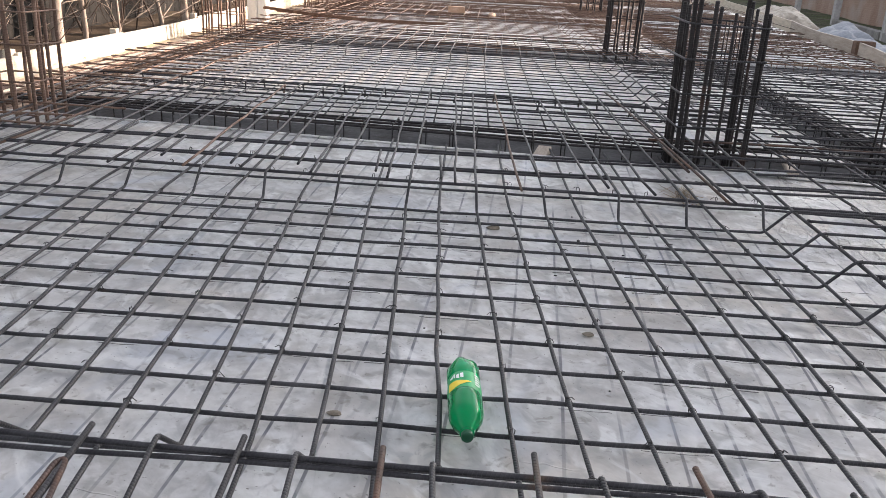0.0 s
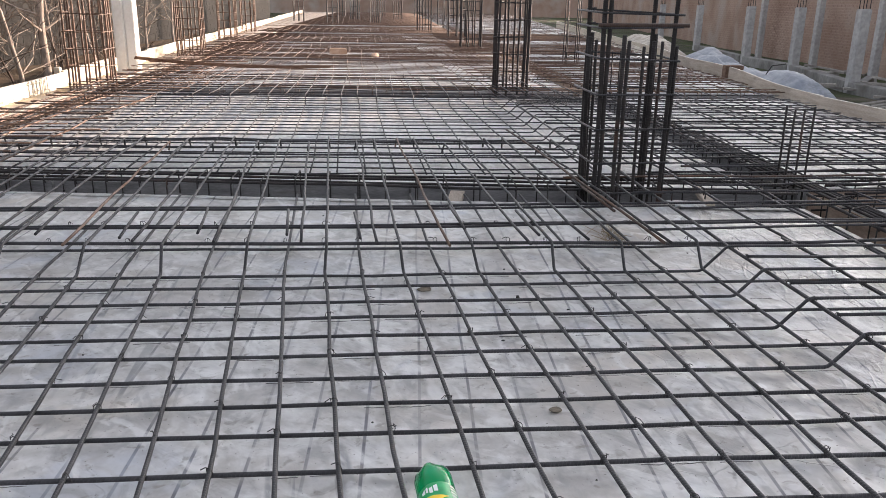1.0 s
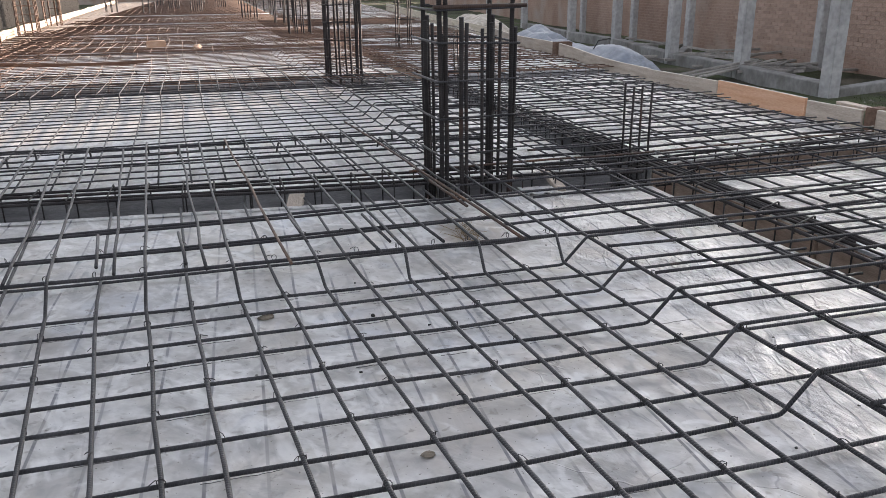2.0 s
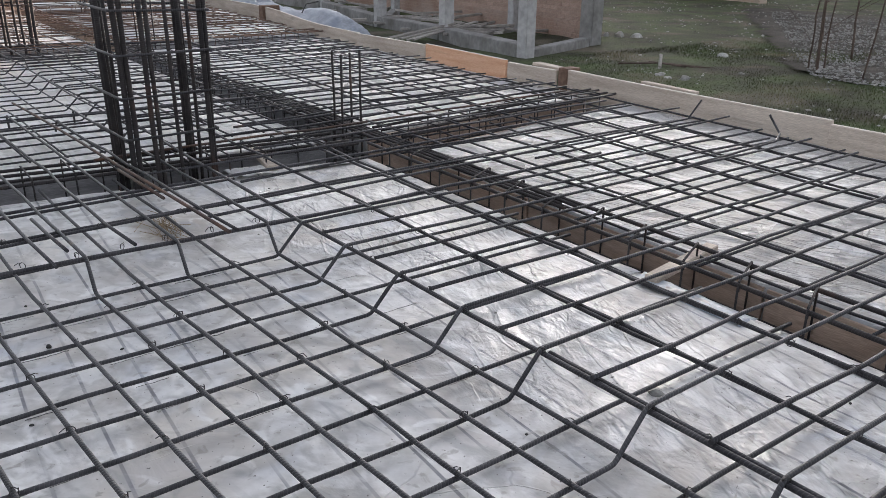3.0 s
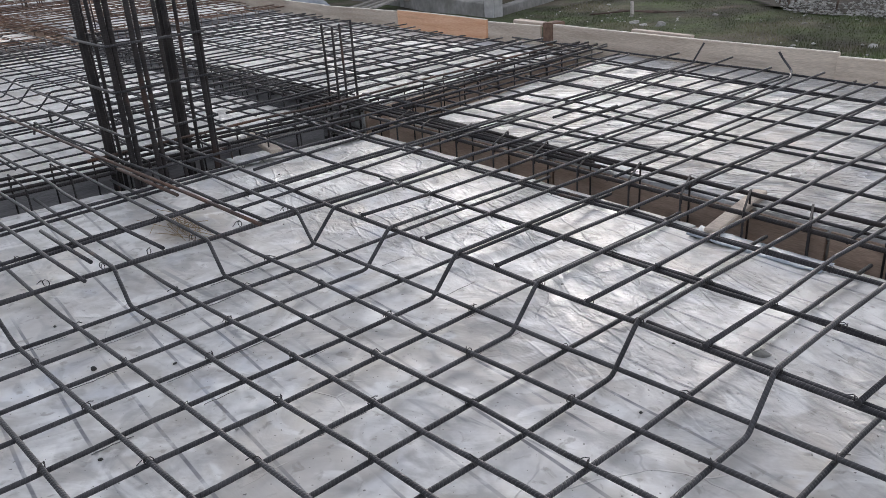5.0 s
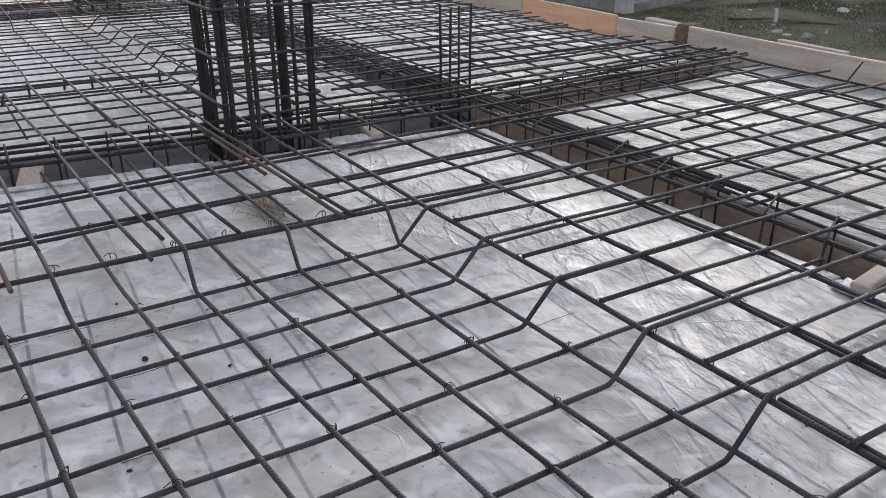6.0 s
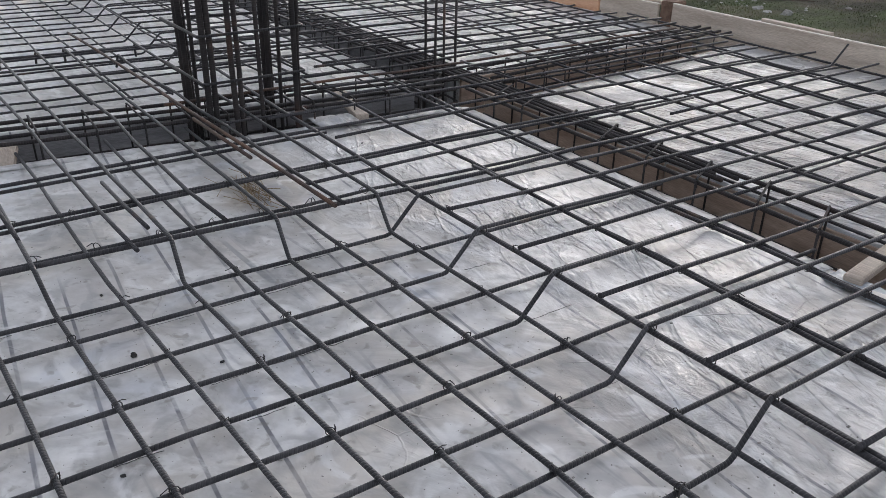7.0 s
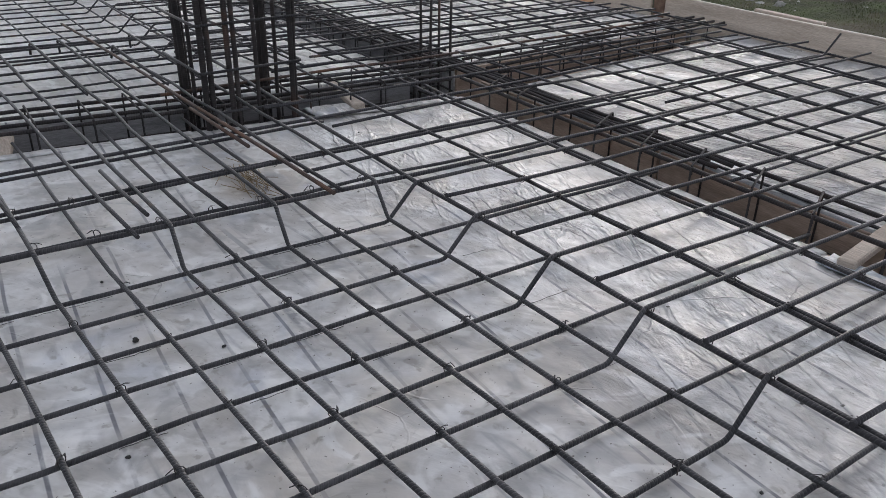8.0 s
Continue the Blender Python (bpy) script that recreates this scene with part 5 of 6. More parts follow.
lit = [[bm.verts.new((-7.3 + 0.33 * i, 2 + 0.5 * j, -0.25 + 0.05 * noise.noise(Vector((i * 0.7, j * 0.6, 8))))) for j in range(61)] for i in range(10)]
for i in range(9):
    for j in range(60):
        bm.faces.new((lit[i][j], lit[i + 1][j], lit[i + 1][j + 1], lit[i][j + 1])).smooth = True
tagged(part("soil", bm, SOIL, None), "brown leaf litter under bare saplings", "soil", kind="structure")

# ---- ground, walls and the brick building ----
GZ = -0.28
bm = bmesh.new()
nx, ny = 90, 90
gv = {}
for i in range(nx + 1):
    for j in range(ny + 1):
        x, y = -30 + 70 * (i / nx), -25 + 90 * (j / ny)
        h = 0.05 * noise.noise(Vector((x * 0.4, y * 0.4, 2))) + 0.03 * noise.noise(Vector((x * 1.3, y * 1.3, 5)))
        inside = -4.6 < x < right_edge(y) + 0.25 and -3.0 < y < 64
        gv[i, j] = bm.verts.new((x, y, GZ - 0.32 if inside else GZ + h + (-0.08 if x < -4.5 else 0)))
for i in range(nx):
    for j in range(ny):
        bm.faces.new((gv[i, j], gv[i + 1, j], gv[i + 1, j + 1], gv[i, j + 1])).smooth = True
far = 400
ring = [bm.verts.new((sx * far, sy * far, GZ)) for sx, sy in ((-1, -1), (1, -1), (1, 1), (-1, 1))]
edges = [[gv[i, 0] for i in range(nx + 1)], [gv[nx, j] for j in range(ny + 1)], [gv[i, ny] for i in range(nx, -1, -1)], [gv[0, j] for j in range(ny, -1, -1)]]
for k in range(4):
    bm.faces.new([ring[k], ring[(k + 1) % 4]] + edges[k][::-1])
bmesh.ops.recalc_face_normals(bm, faces=bm.faces)
tagged(part("ground", bm, GRASS, None), "rough grass and bare soil with scattered stones", "ground", kind="structure")


def brick_wall(name, a, b, z1, label, unit, material, joint, thick=0.24, limit=300, z0=-0.45, near_z=1.3, kind="structure"):
    """A wall from a to b with its bricks proud of recessed mortar on the side to the left of a-b; its lowest courses are single bricks."""
    a, b = Vector((*a, 0)), Vector((*b, 0))
    d = b - a
    Lw = d.length
    m = Matrix.Translation(a) @ Matrix.Rotation(math.atan2(d.y, d.x), 4, "Z")
    bm = bmesh.new()
    box(bm, 0, Lw, -thick, 0, z0, z1)
    bm.transform(m)
    w = tagged(part(name, bm, joint, None), label, "wall", kind=kind)
    bw, bh = unit
    single = bpy.data.meshes.new("brick")
    bb = bmesh.new()
    box(bb, -bw / 2 + 0.005, bw / 2 - 0.005, -0.02, 0.006, -bh / 2 + 0.005, bh / 2 - 0.005)
    bmesh.ops.bevel(bb, geom=bb.edges[:], offset=0.004, segments=1, affect="EDGES")
    bb.to_mesh(single)
    bb.free()
    single.materials.append(material)
    cells = []
    rowz = z0 + bh / 2
    k = 0
    while rowz < z1 - bh / 2:
        x = bw / 2 + (bw / 2 if k % 2 else 0)
        while x < Lw - bw / 2:
            cells.append((x, rowz))
            x += bw
        rowz += bh
        k += 1
    cells.sort(key=lambda c: (not (0.0 < c[1] < near_z), c[0]))
    rest = []
    for i, (x, z) in enumerate(cells):
        mm = m @ Matrix.Translation((x, RNG.uniform(-0.003, 0.003), z)) @ Matrix.Rotation(RNG.uniform(-0.01, 0.01), 4, "Y")
        if i < limit:
            o = new("brick", single)
            o.matrix_basis = mm
            o.parent = w
        else:
            rest.append(mm)
    if rest:
        base = np.array([v.co for v in single.vertices])
        polys = [list(p.vertices) for p in single.polygons]
        vs, fs = [], []
        for q in rest:
            qm = np.array(q)
            o = len(vs)
            vs += (base @ qm[:3, :3].T + qm[:3, 3]).tolist()
            fs += [[o + i for i in p] for p in polys]
        me = bpy.data.meshes.new("bricks")
        me.from_pydata(vs, [], fs)
        tagged(part("brickwork", me, material, w), kind="stuff")
    return w


# block wall at the left, its shade put into a near-black colour
brick_wall("wall_west", (-8.6, 62.0), (-6.6, 2.0), 2.6, "concrete block wall behind bare saplings, coloured dark for shade", (0.4, 0.2), BLOCK_SHADE, BLOCK_SHADE, limit=300)
# brick building: panel walls, with a plinth and two rows of concrete columns before it
brick_wall("wall_east", (9.634, 10.45), (15.5, 62.0), 2.0, "weathered red brick wall of an unfinished building", (0.21, 0.066), BRICK, MORTAR, limit=300, near_z=0.9)

def concrete_column(x, y, w, h, label, turn=0.08, pad=True):
    f = thing("concrete_column", (x, y, GZ - 0.2), label, "column", "bare concrete columns")
    bm = bmesh.new()
    box(bm, -w / 2, w / 2, -w / 2, w / 2, GZ - 0.2, h)
    bmesh.ops.bevel(bm, geom=bm.edges[:], offset=0.012, segments=2, affect="EDGES")
    for v in bm.verts:
        v.co.x += 0.004 * noise.noise(v.co * 3)
    bm.transform(Matrix.Translation((x, y, 0)) @ Matrix.Rotation(turn, 4, "Z"))
    part("shaft", bm, CONC if w < 0.2 else CONC_DARK, f)
    for sx, sy in ((-1, -1), (1, -1), (1, 1), (-1, 1)):
        part("starter_bar", tube([(x + sx * w * 0.33, y + sy * w * 0.33, h - 0.1), (x + sx * w * 0.33, y + sy * w * 0.33, h + 0.5)], 0.007, 6), DARKSTEEL, f)
    if pad:
        bm = bmesh.new()
        box(bm, -w * 0.72, w * 0.72, -w * 0.72, w * 0.72, GZ - 0.15, GZ + 0.1)
        bmesh.ops.bevel(bm, geom=bm.edges[:], offset=0.03, segments=2, affect="EDGES")
        bm.transform(Matrix.Translation((x, y, 0)) @ Matrix.Rotation(turn, 4, "Z"))
        part("footing", bm, CONC, f)


COLS = ((7.42, 9.33), (7.83, 11.72), (8.05, 14.1), (8.95, 18.0), (9.1, 20.8), (9.8, 26.0), (10.3, 31.0))
for x, y in COLS:
    concrete_column(x, y, 0.18, 1.12 if y > 10 else 1.5, "bare grey concrete column on a low plinth", pad=False)
for x, y in ((9.62, 12.2), (9.7, 16.2), (10.2, 19.5), (10.7, 23.5)):
    concrete_column(x, y, 0.15, 1.4, "slim grey concrete column close to the brick wall", pad=False)
concrete_column(9.37, 10.06, 0.25, 2.4, "stained concrete corner pier of the brick wall", pad=False)


def beam_block(a, b, z0, z1, w, label):
    tagged(part("plinth_beam", plank(a, b, z0, z1, w, 0.012), CONC_DARK, None), label, "beam", "plinth beams")


for a, b in zip(COLS[:-2], COLS[1:-1]):
    beam_block(lerp2(a, b, 0.03), lerp2(a, b, 0.97), GZ - 0.2, GZ + 0.19, 0.22, "low stained concrete plinth beam between columns")
for a, b in (((7.54, 9.37), (9.18, 9.98)), ((7.95, 11.75), (9.52, 12.15)), ((8.17, 14.15), (9.6, 16.1))):
    beam_block(a, b, GZ - 0.2, GZ + 0.12, 0.16, "low concrete plinth beam running to the brick wall")
# long boards leaning in a fan on the plinth beam
for k in range(6):
    bm = plank((0, 0), (1.0 + 0.08 * (k % 3), 0), -0.012, 0.012, 0.06, 0.004)
    bm.transform(Matrix.Translation((6.9 + 0.05 * k, 12.1 - 0.09 * k, GZ + 0.03 + 0.012 * (k % 2))) @ Matrix.Rotation(-0.46 + 0.07 * k, 4, "Z") @ Matrix.Rotation(-0.2, 4, "Y"))
    tagged(part("timber_board", bm, RUBBLE, None), "long grey board leaning on a concrete plinth", "timber", "leaning boards")
# timber scraps heaped between the columns
for k in range(46):
    c = RNG.choice(((8.9, 11.3), (9.3, 13.8), (9.1, 13.4), (9.2, 16.9), (8.6, 11.6), (8.0, 12.4), (8.1, 13.6)))
    x, y = c[0] + RNG.gauss(0, 0.4), c[1] + RNG.gauss(0, 0.6)
    an, ln = RNG.uniform(0, 3.14), RNG.uniform(0.4, 1.3)
    z = GZ + 0.02 + RNG.uniform(0, 0.14)
    bm = plank((0, 0), (ln, 0), -0.02, 0.02, RNG.uniform(0.03, 0.08), 0.004)
    bm.transform(Matrix.Translation((x, y, z + 0.02)) @ Matrix.Rotation(an, 4, "Z") @ Matrix.Rotation(RNG.uniform(-0.08, 0.08), 4, "Y"))
    tagged(part("timber_scrap", bm, RUBBLE, None), "grey weathered timber scrap in a heap", "timber", "timber heaps")

# tarpaulin-covered heaps behind the far edge boards
def tarp(cx, cy, sx, sy, h, seed, turn, label, material, strap=False):
    """A heap under a stiff sheet: humps that meet in creases, pulled down to the ground at its rim."""
    rg = random.Random(seed)
    peaks = [(rg.uniform(-0.55, 0.55), rg.uniform(-0.7, 0.7), rg.uniform(0.7, 1.0)) for k in range(7)]
    bm = bmesh.new()
    n = 44
    g = []
    for i in range(n + 1):
        for j in range(n + 1):
            u, v = 2 * i / n - 1, 2 * j / n - 1
            e = max(p[2] - 1.1 * (math.sqrt(0.8 * (u - p[0]) ** 2 + 0.6 * (v - p[1]) ** 2 + 0.08) - 0.28) for p in peaks)
            e = min(max(e, 0.0), 1.4 * (1 - max(abs(u), abs(v)) ** 3))
            q = Vector((u * 3 + seed, v * 3, seed))
            z = GZ - 0.02 + h * max(e, 0.0) + 0.03 * h * (2.0 * noise.noise(q) + abs(noise.noise(q * 2.3)) * 1.6)
            g.append(bm.verts.new((u * sx, v * sy, z)))
    for i in range(n):
        for j in range(n):
            a = i * (n + 1) + j
            bm.faces.new((g[a], g[a + n + 1], g[a + n + 2], g[a + 1])).smooth = True
    bm.transform(Matrix.Translation((cx, cy, 0)) @ Matrix.Rotation(turn, 4, "Z"))
    heap = tagged(part("tarpaulin", bm, material, None), label, "tarpaulin", "covered heaps")
    if strap:
        part("strap", tube([(cx - 0.3, cy - 0.5, GZ + 0.2), (cx - 0.1, cy - 0.45, GZ + h + 0.02), (cx + 0.15, cy - 0.4, GZ + h + 0.05)], 0.01, 5), PEBBLE, heap, "dark strap")


tarp(6.4, 14.0, 0.5, 2.2, 0.46, 1.0, -0.14, "heap of material under a blue-grey tarpaulin", TARP, True)
tarp(6.8, 17.6, 0.55, 1.6, 0.56, 4.0, -0.14, "heap under a pale wrinkled bluish tarpaulin", TARP)
tarp(7.3, 23.0, 0.7, 2.4, 0.62, 7.0, -0.14, "tan sacks heaped behind the far edge board", TARP_TAN)

# far walls that close the place, and a block added only for its shadow
brick_wall("wall_far_east", (20.2, 14.4), (24.5, 34.0), 2.0, "far tan brick boundary wall", (0.34, 0.1), TANBRICK, TANMORTAR, limit=200, near_z=1.0)
# added out of view to keep the low sun off the near deck
bm = bmesh.new()
box(bm, 60, 66, -40, 52.0, -0.5, 18.0)
tagged(part("wall_block", bm, BRICK, None), "unseen tall plain block added to shade the near deck", "building", kind="structure")
bm = bmesh.new()
box(bm, -20, 30, 76, 76.3, -0.5, 3.0)
tagged(part("wall_north", bm, BRICK, None), "far brown wall closing the site", "wall", kind="structure")

# stones, tufts and rubble on the grass
for k in range(110):
    x, y = RNG.uniform(5.6, 17), RNG.uniform(2.0, 13.0)
    if 7 < x < 10 and y > 9.0:
        continue
    s = RNG.uniform(0.01, 0.028) if k % 9 else RNG.uniform(0.03, 0.045)
    lump("stone", (x, y, GZ - 0.02), (s * 1.4, s, s * 0.8), STONE, "pale stone lying in rough grass", "stone", k * 0.7)


vs, fs = [], []
for k in range(6500):
    x, y = RNG.uniform(5.4, 22), RNG.uniform(2.0, 17.0)
    if (7 < x < 10.4 and y > 9.0) or noise.noise(Vector((x * 0.8, y * 0.8, 3))) + RNG.uniform(-0.25, 0.25) < 0.08:
        continue
    s = RNG.uniform(0.004, 0.022) if k % 6 else RNG.uniform(0.015, 0.036)
    o = len(vs)
    for q in ((1, 0, 0), (-1, 0, 0), (0, 1, 0), (0, -1, 0), (0, 0, 1), (0, 0, -1)):
        w = s * RNG.uniform(0.7, 1.5)
        vs.append((x + q[0] * w, y + q[1] * w, GZ + 0.015 + q[2] * w * 0.45))
    for a, b, c in ((0, 2, 4), (2, 1, 4), (1, 3, 4), (3, 0, 4), (2, 0, 5), (1, 2, 5), (3, 1, 5), (0, 3, 5)):
        fs.append((o + a, o + b, o + c))
me = bpy.data.meshes.new("gravel")
me.from_pydata(vs, [], fs)
tagged(part("gravel", me, CHIP, None), "pale chips and litter scattered in rough grass", "gravel", kind="stuff")


def strands(name, n, box_xy, hmin, hmax, material, label, skip):
    vs, fs = [], []
    for i in range(n):
        x, y = RNG.uniform(box_xy[0], box_xy[1]), RNG.uniform(box_xy[2], box_xy[3])
        if skip(x, y) or noise.noise(Vector((x * 0.7, y * 0.7, 9))) < -0.35:
            continue
        h, a = RNG.uniform(hmin, hmax), RNG.uniform(0, 6.283)
        w = 0.004
        dx, dy = math.cos(a) * w, math.sin(a) * w
        bx, by = RNG.gauss(0, h * 0.4), RNG.gauss(0, h * 0.4)
        o = len(vs)
        vs += [(x - dx, y - dy, GZ - 0.05), (x + dx, y + dy, GZ - 0.05), (x + bx * 0.4 + dx * 0.7, y + by * 0.4 + dy * 0.7, GZ + h * 0.6), (x + bx * 0.4 - dx * 0.7, y + by * 0.4 - dy * 0.7, GZ + h * 0.6), (x + bx, y + by, GZ + h)]
        fs += [(o, o + 1, o + 2, o + 3), (o + 3, o + 2, o + 4)]
    me = bpy.data.meshes.new(name)
    me.from_pydata(vs, [], fs)
    tagged(part(name, me, material, None), label, "grass", kind="stuff")


strands("grass_blades", 90000, (5.15, 14, 1.5, 10.5), 0.008, 0.036, BLADE, "short rough grass beyond the edge board", lambda x, y: x < right_edge(y) + 0.2 or (x > 7 and y > 9.2))

# pale rubble bank with thin dark stems beyond the grass
single = bpy.data.meshes.new("rubble")
vs, fs = [], []
for k in range(16000):
    t = RNG.random()
    x = 9.1 + 8.5 * RNG.random() ** 1.3
    y = -1.5 + RNG.random() * (0.72 * x + 1.2)
    if y > 0.79 * x - 0.75 + RNG.gauss(0, 0.2) or noise.noise(Vector((x * 0.9, y * 0.9, 4))) < -0.35:
        continue
    s = RNG.uniform(0.008, 0.026)
    z = GZ + 0.05 * noise.noise(Vector((x * 0.4, y * 0.4, 2))) + 0.03 * noise.noise(Vector((x * 1.3, y * 1.3, 5))) + 0.035
    o = len(vs)
    for q in ((1, 0, 0), (-1, 0, 0), (0, 1, 0), (0, -1, 0), (0, 0, 1), (0, 0, -1)):
        w = s * RNG.uniform(0.6, 1.3)
        vs.append((x + q[0] * w, y + q[1] * w, z + q[2] * w * 0.6))
    for a, b, c in ((0, 2, 4), (2, 1, 4), (1, 3, 4), (3, 0, 4), (2, 0, 5), (1, 2, 5), (3, 1, 5), (0, 3, 5)):
        fs.append((o + a, o + b, o + c))
single.from_pydata(vs, [], fs)
tagged(part("rubble", single, STONE, None), "bank of pale broken rubble beyond the grass", "rubble", kind="stuff")
for i, (x, y) in enumerate(((9.62, 6.58), (9.55, 6.43), (9.74, 6.45), (9.66, 6.5), (9.5, 5.84), (11.2, 6.9))):
    sapling(x, y, 2.4, 0.017 if i % 2 else 0.012, 80 + i, "thin brown bare stem standing in pale rubble", RNG.uniform(-0.03, 0.03), 5, STEM)
# dark earth under the rubble, with a ragged edge towards the grass
bm = bmesh.new()
cells = {}
for i in range(61):
    for j in range(101):
        x, y = 9.0 + 0.16 * i, -2.5 + 0.16 * j
        z = GZ + 0.05 * noise.noise(Vector((x * 0.4, y * 0.4, 2))) + 0.03 * noise.noise(Vector((x * 1.3, y * 1.3, 5))) + 0.02
        if y < 0.79 * x - 0.7 + 0.35 * noise.noise(Vector((x * 1.7, y * 1.7, 6))) and x > 9.2 + 0.3 * noise.noise(Vector((y * 1.1, 3, 1))):
            cells[i, j] = bm.verts.new((x, y, z))
for i, j in list(cells):
    if (i + 1, j) in cells and (i, j + 1) in cells and (i + 1, j + 1) in cells:
        bm.faces.new((cells[i, j], cells[i + 1, j], cells[i + 1, j + 1], cells[i, j + 1])).smooth = True
for v in [v for v in bm.verts if not v.link_faces]:
    bm.verts.remove(v)
tagged(part("earth", bm, EARTH, None), "dark bare earth under scattered rubble", "ground", kind="structure")
# stones and a dry branch on the grass near the edge boards
for k, (x, y, sx, sz) in enumerate(((7.8, 7.35, 0.12, 0.06), (7.71, 7.15, 0.1, 0.05), (7.73, 6.94, 0.09, 0.09), (10.5, 10.5, 0.16, 0.12), (10.7, 10.3, 0.13, 0.1), (10.35, 10.65, 0.1, 0.1), (9.92, 8.03, 0.13, 0.07), (9.0, 8.72, 0.06, 0.04))):
    lump("stone", (x, y, GZ - 0.02), (sx * 0.7, sx * 0.5, sz * 0.7), STONE, "pale broken stone in rough grass", "stone", k * 1.3)
tagged(part("lath", tube([(8.2, 7.7, GZ + 0.03), (8.3, 7.78, GZ + 0.16), (8.36, 7.84, GZ + 0.15)], 0.024, 6, 0.018), RUBBLE, None), "short pale stub leaning on a dry branch", "stub")
for k in range(4):
    tagged(part("branch", tube([(8.0 + 0.1 * k, 8.2 - 0.06 * k, GZ + 0.03), (8.3, 7.8 + 0.05 * k, GZ + 0.06), (8.45 + 0.08 * k, 7.5 - 0.07 * k, GZ + 0.03)], 0.012, 6, 0.005), STEM, None), "dry dark branch lying in rough grass", "branch", "dry branches")
# blue film at the trench edge, and a tuft of brown straw on the sheet
bm = bmesh.new()
g = [[bm.verts.new((2.335 + 0.095 * i / 6, 2.45 + 0.48 * j / 20, 0.006 + 0.012 * max(0, noise.noise(Vector((i * 0.6, j * 0.4, 3)))))) for j in range(21)] for i in range(7)]
for i in range(6):
    for j in range(20):
        bm.faces.new((g[i][j], g[i + 1][j], g[i + 1][j + 1], g[i][j + 1])).smooth = True
film_bit = tagged(part("plastic_scrap", bm, BLUEFILM, None), "torn strip of bluish plastic film at the trench edge", "plastic sheet")
film_bit.modifiers.new("thick", "SOLIDIFY").thickness = 0.002
bm = bmesh.new()
for k in range(46):
    x, y, ln = 1.115 + RNG.gauss(0, 0.03), 4.42 + RNG.gauss(0, 0.07), RNG.uniform(0.08, 0.26)
    b, z = RNG.gauss(0.0, 0.06), RNG.uniform(0.003, 0.012)
    me = tube([(x + b * (t - 0.5) + 0.012 * t * t, y + ln * (0.5 - t), z + RNG.uniform(0, 0.004)) for t in (0, 0.33, 0.66, 1.0)], 0.0013, 4)
    bm.from_mesh(me)
    bpy.data.meshes.remove(me)
tagged(part("straw_tuft", bm, STRAW, None), "tangled tuft of brown straw on the sheeting", "straw")


# sheeting lapped over the edges of the trenches, wavy and torn
def sheet_lip(a, b, out, material, seed, label):
    """A lip of film along a-b: flat on the deck, then hanging a little way down on the side that out points to."""
    n = int(math.dist(a, b) / 0.025)
    bm = bmesh.new()
    g = []
    for i in range(n + 1):
        x, y = lerp2(a, b, i / n)
        w = noise.noise(Vector((i * 0.11, seed, 0)))
        w2 = noise.noise(Vector((i * 0.33, seed, 4)))
        lift = 0.004 + 0.008 * max(0, w) + 0.005 * max(0, w2)
        hang = 0.03 + 0.06 * max(0, noise.noise(Vector((i * 0.07, seed, 9))) + 0.3) + 0.015 * w2
        row = []
        for o, z in ((-0.06 - 0.02 * w, 0.0035), (-0.035, 0.0035 + lift * 0.4), (-0.01, lift), (0.008 + 0.004 * w2, lift * 0.5), (0.014 + 0.006 * w, -hang * 0.5), (0.012 + 0.01 * w2, -hang)):
            row.append(bm.verts.new((x + out[0] * o, y + out[1] * o, z)))
        g.append(row)
    for i in range(n):
        for j in range(5):
            bm.faces.new((g[i][j], g[i + 1][j], g[i + 1][j + 1], g[i][j + 1])).smooth = True
    f = tagged(part("sheet_edge", bm, material, None), label, "plastic sheet", "sheet edges")
    f.modifiers.new("thick", "SOLIDIFY").thickness = 0.0015


sheet_lip((-3.3, 5.4955), (1.1, 5.099), (0.09, 1.0), SHEET, 1.0, "wavy edge of plastic sheeting lapped into a beam trench")
sheet_lip((1.68, 5.047), (2.4, 4.982), (0.09, 1.0), SHEET, 2.0, "short wavy edge of plastic sheeting beside the column cage")
sheet_lip((2.42, 1.0), (2.42, 2.8), (1.0, 0.0), SHEET, 3.0, "wavy edge of plastic sheeting lapped into the long trench")
sheet_lip((2.42, 2.95), (2.42, 4.96), (1.0, 0.0), SHEET, 4.0, "torn edge of plastic sheeting lapped into the long trench")
sheet_lip((2.72, 1.5), (2.72, 5.1), (-1.0, 0.0), SHEET_SIDE, 5.0, "rumpled edge of glossy sheeting beside the long trench")
sheet_lip((-3.3, 5.837), (2.4, 5.481), (-0.062, -1.0), SHEET, 6.0, "rumpled edge of sheeting on the farther side of a trench")

# ---- binding wire at the crossings of the near mat ----
def tie_mesh(seed):
    rg = random.Random(seed)
    bm = bmesh.new()
    a = rg.uniform(0, 6.28)
    pts = []
    for k in range(9):
        t = k / 8 * 6.28 * 0.9
        pts.append(Vector((0.009 * math.cos(t), 0.009 * math.cos(t) * 0.7, 0.0015 + 0.0115 * math.sin(t))))
    e = rg.uniform(0.012, 0.03)
    pts += [Vector((0.009, 0.006, 0.011)), Vector((0.012 * math.cos(a), 0.012 * math.sin(a), 0.012)),
            Vector((e * math.cos(a) + rg.gauss(0, .006), e * math.sin(a), rg.uniform(-0.006, 0.009)))]
    return tube(pts, 0.0014, 4)


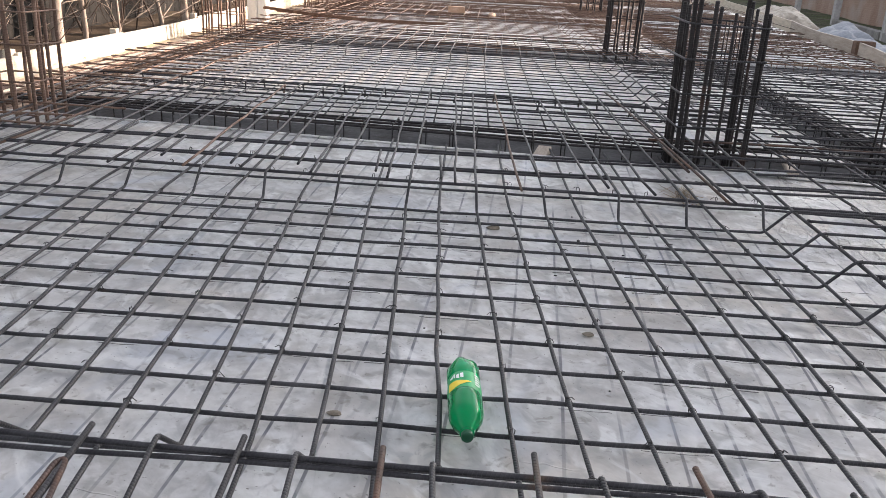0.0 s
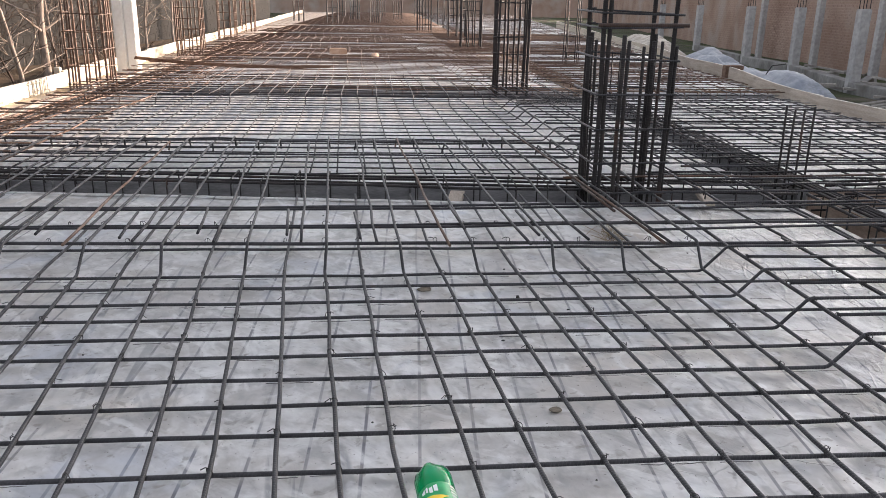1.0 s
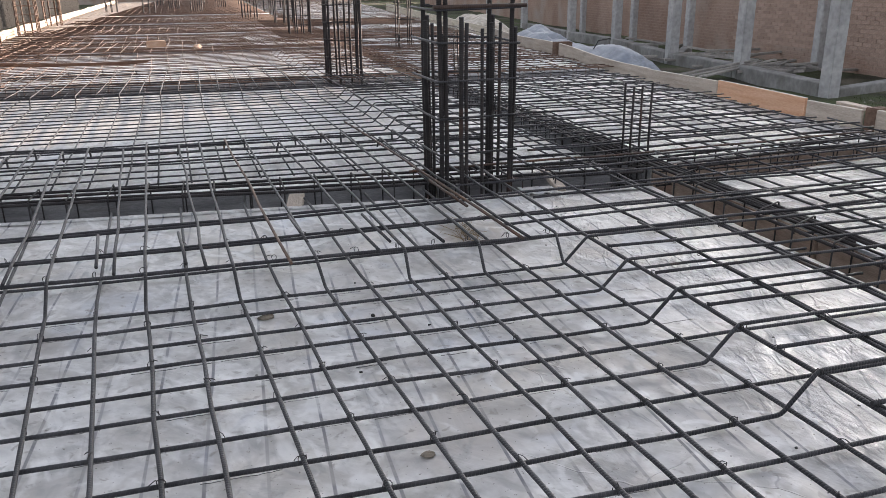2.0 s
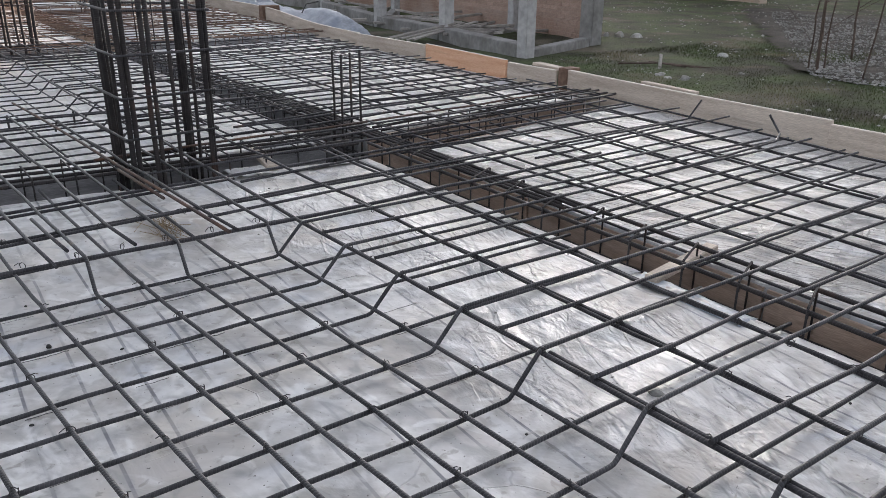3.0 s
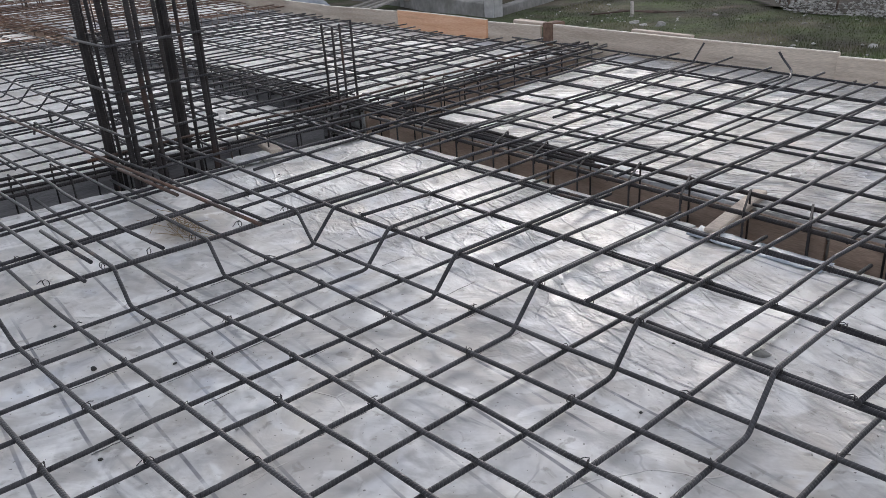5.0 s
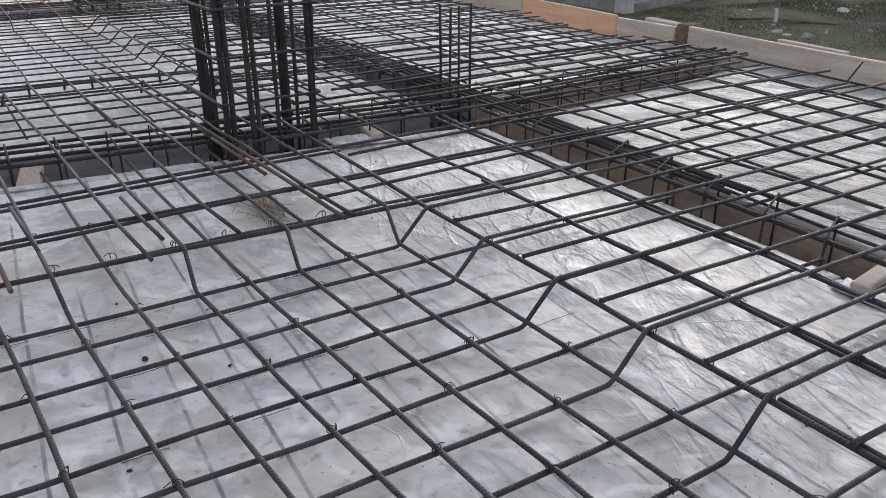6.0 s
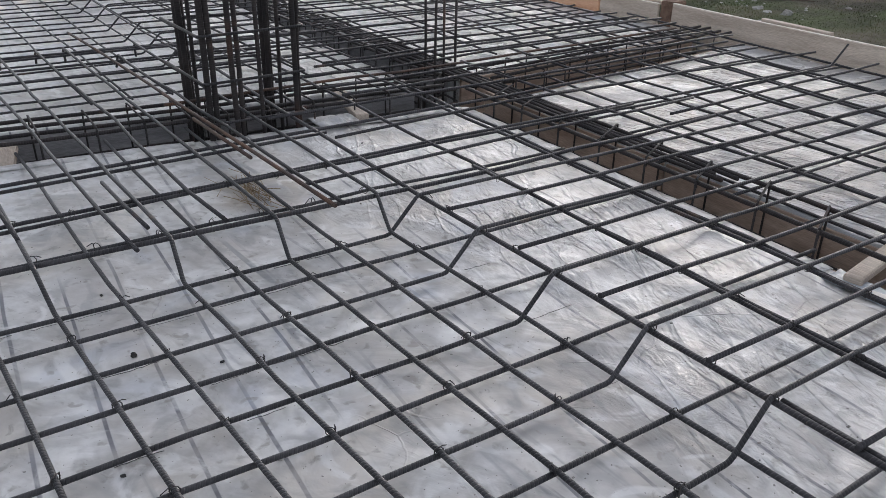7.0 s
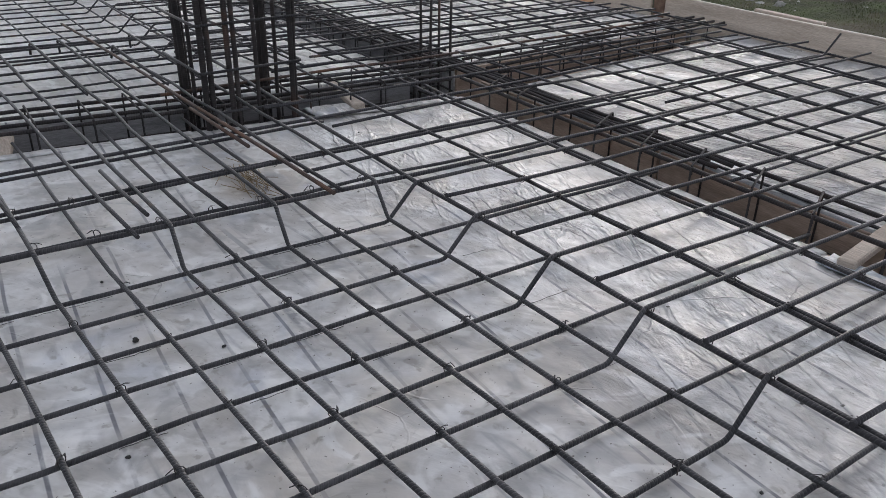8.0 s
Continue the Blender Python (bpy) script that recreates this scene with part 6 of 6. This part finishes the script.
TIE = [tie_mesh(k) for k in range(7)]
for t in TIE:
    t.materials.append(WIRE)
for i, x3 in enumerate(LENGTH_X):
    for j, y0 in enumerate(CROSS_Y):
        if y0 < 1.75 or x3 < -1.6 or (i + j) % 2:
            continue
        y = y0 + SK * x3
        o = new("tie_wire", TIE[RNG.randrange(7)])
        o.parent = near_mat
        o.matrix_parent_inverse = Matrix.Translation(-near_mat.location)
        o.matrix_basis = pose(xat(x3, y), y, 0.032, 0, 0, RNG.uniform(0, 360))
for x3 in LENGTH_X:
    if x3 > -1.6:
        for y in (3.965, 4.24):
            o = new("tie_wire", TIE[RNG.randrange(7)])
            o.parent = near_mat
            o.matrix_parent_inverse = Matrix.Translation(-near_mat.location)
            o.matrix_basis = pose(xat(x3, y), y, 0.124, 0, 0, RNG.uniform(0, 360))

# and where the upper cross bars lie on the lengthwise ones beside the long beam
for y0 in CROSS_Y:
    if y0 > 1.75:
        for xc, sl in ((1.56, -0.045), (1.85, -0.04), (2.14, -0.025)):
            y = y0 + 0.033 + RNG.uniform(-0.004, 0.004)
            o = new("tie_wire", TIE[RNG.randrange(7)])
            o.parent = near_mat
            o.matrix_parent_inverse = Matrix.Translation(-near_mat.location)
            o.matrix_basis = pose(xc + sl * (y - 2.175), y, 0.126, 0, 0, RNG.uniform(0, 360))


# thin dark creases in the sheeting beside the cross bars
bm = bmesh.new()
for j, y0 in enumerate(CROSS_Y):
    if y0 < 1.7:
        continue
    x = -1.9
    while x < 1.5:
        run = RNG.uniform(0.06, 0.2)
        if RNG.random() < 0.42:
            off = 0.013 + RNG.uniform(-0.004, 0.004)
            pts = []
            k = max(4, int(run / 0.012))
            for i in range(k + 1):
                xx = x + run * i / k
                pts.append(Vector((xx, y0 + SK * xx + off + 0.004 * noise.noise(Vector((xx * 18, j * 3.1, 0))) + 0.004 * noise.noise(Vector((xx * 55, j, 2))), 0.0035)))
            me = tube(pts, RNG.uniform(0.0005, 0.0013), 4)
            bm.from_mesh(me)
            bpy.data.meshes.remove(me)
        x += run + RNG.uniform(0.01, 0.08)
tagged(part("sheet_crease", bm, CREASE_DARK, None), "thin dark creases in the plastic sheeting beside bars", "crease", kind="stuff")
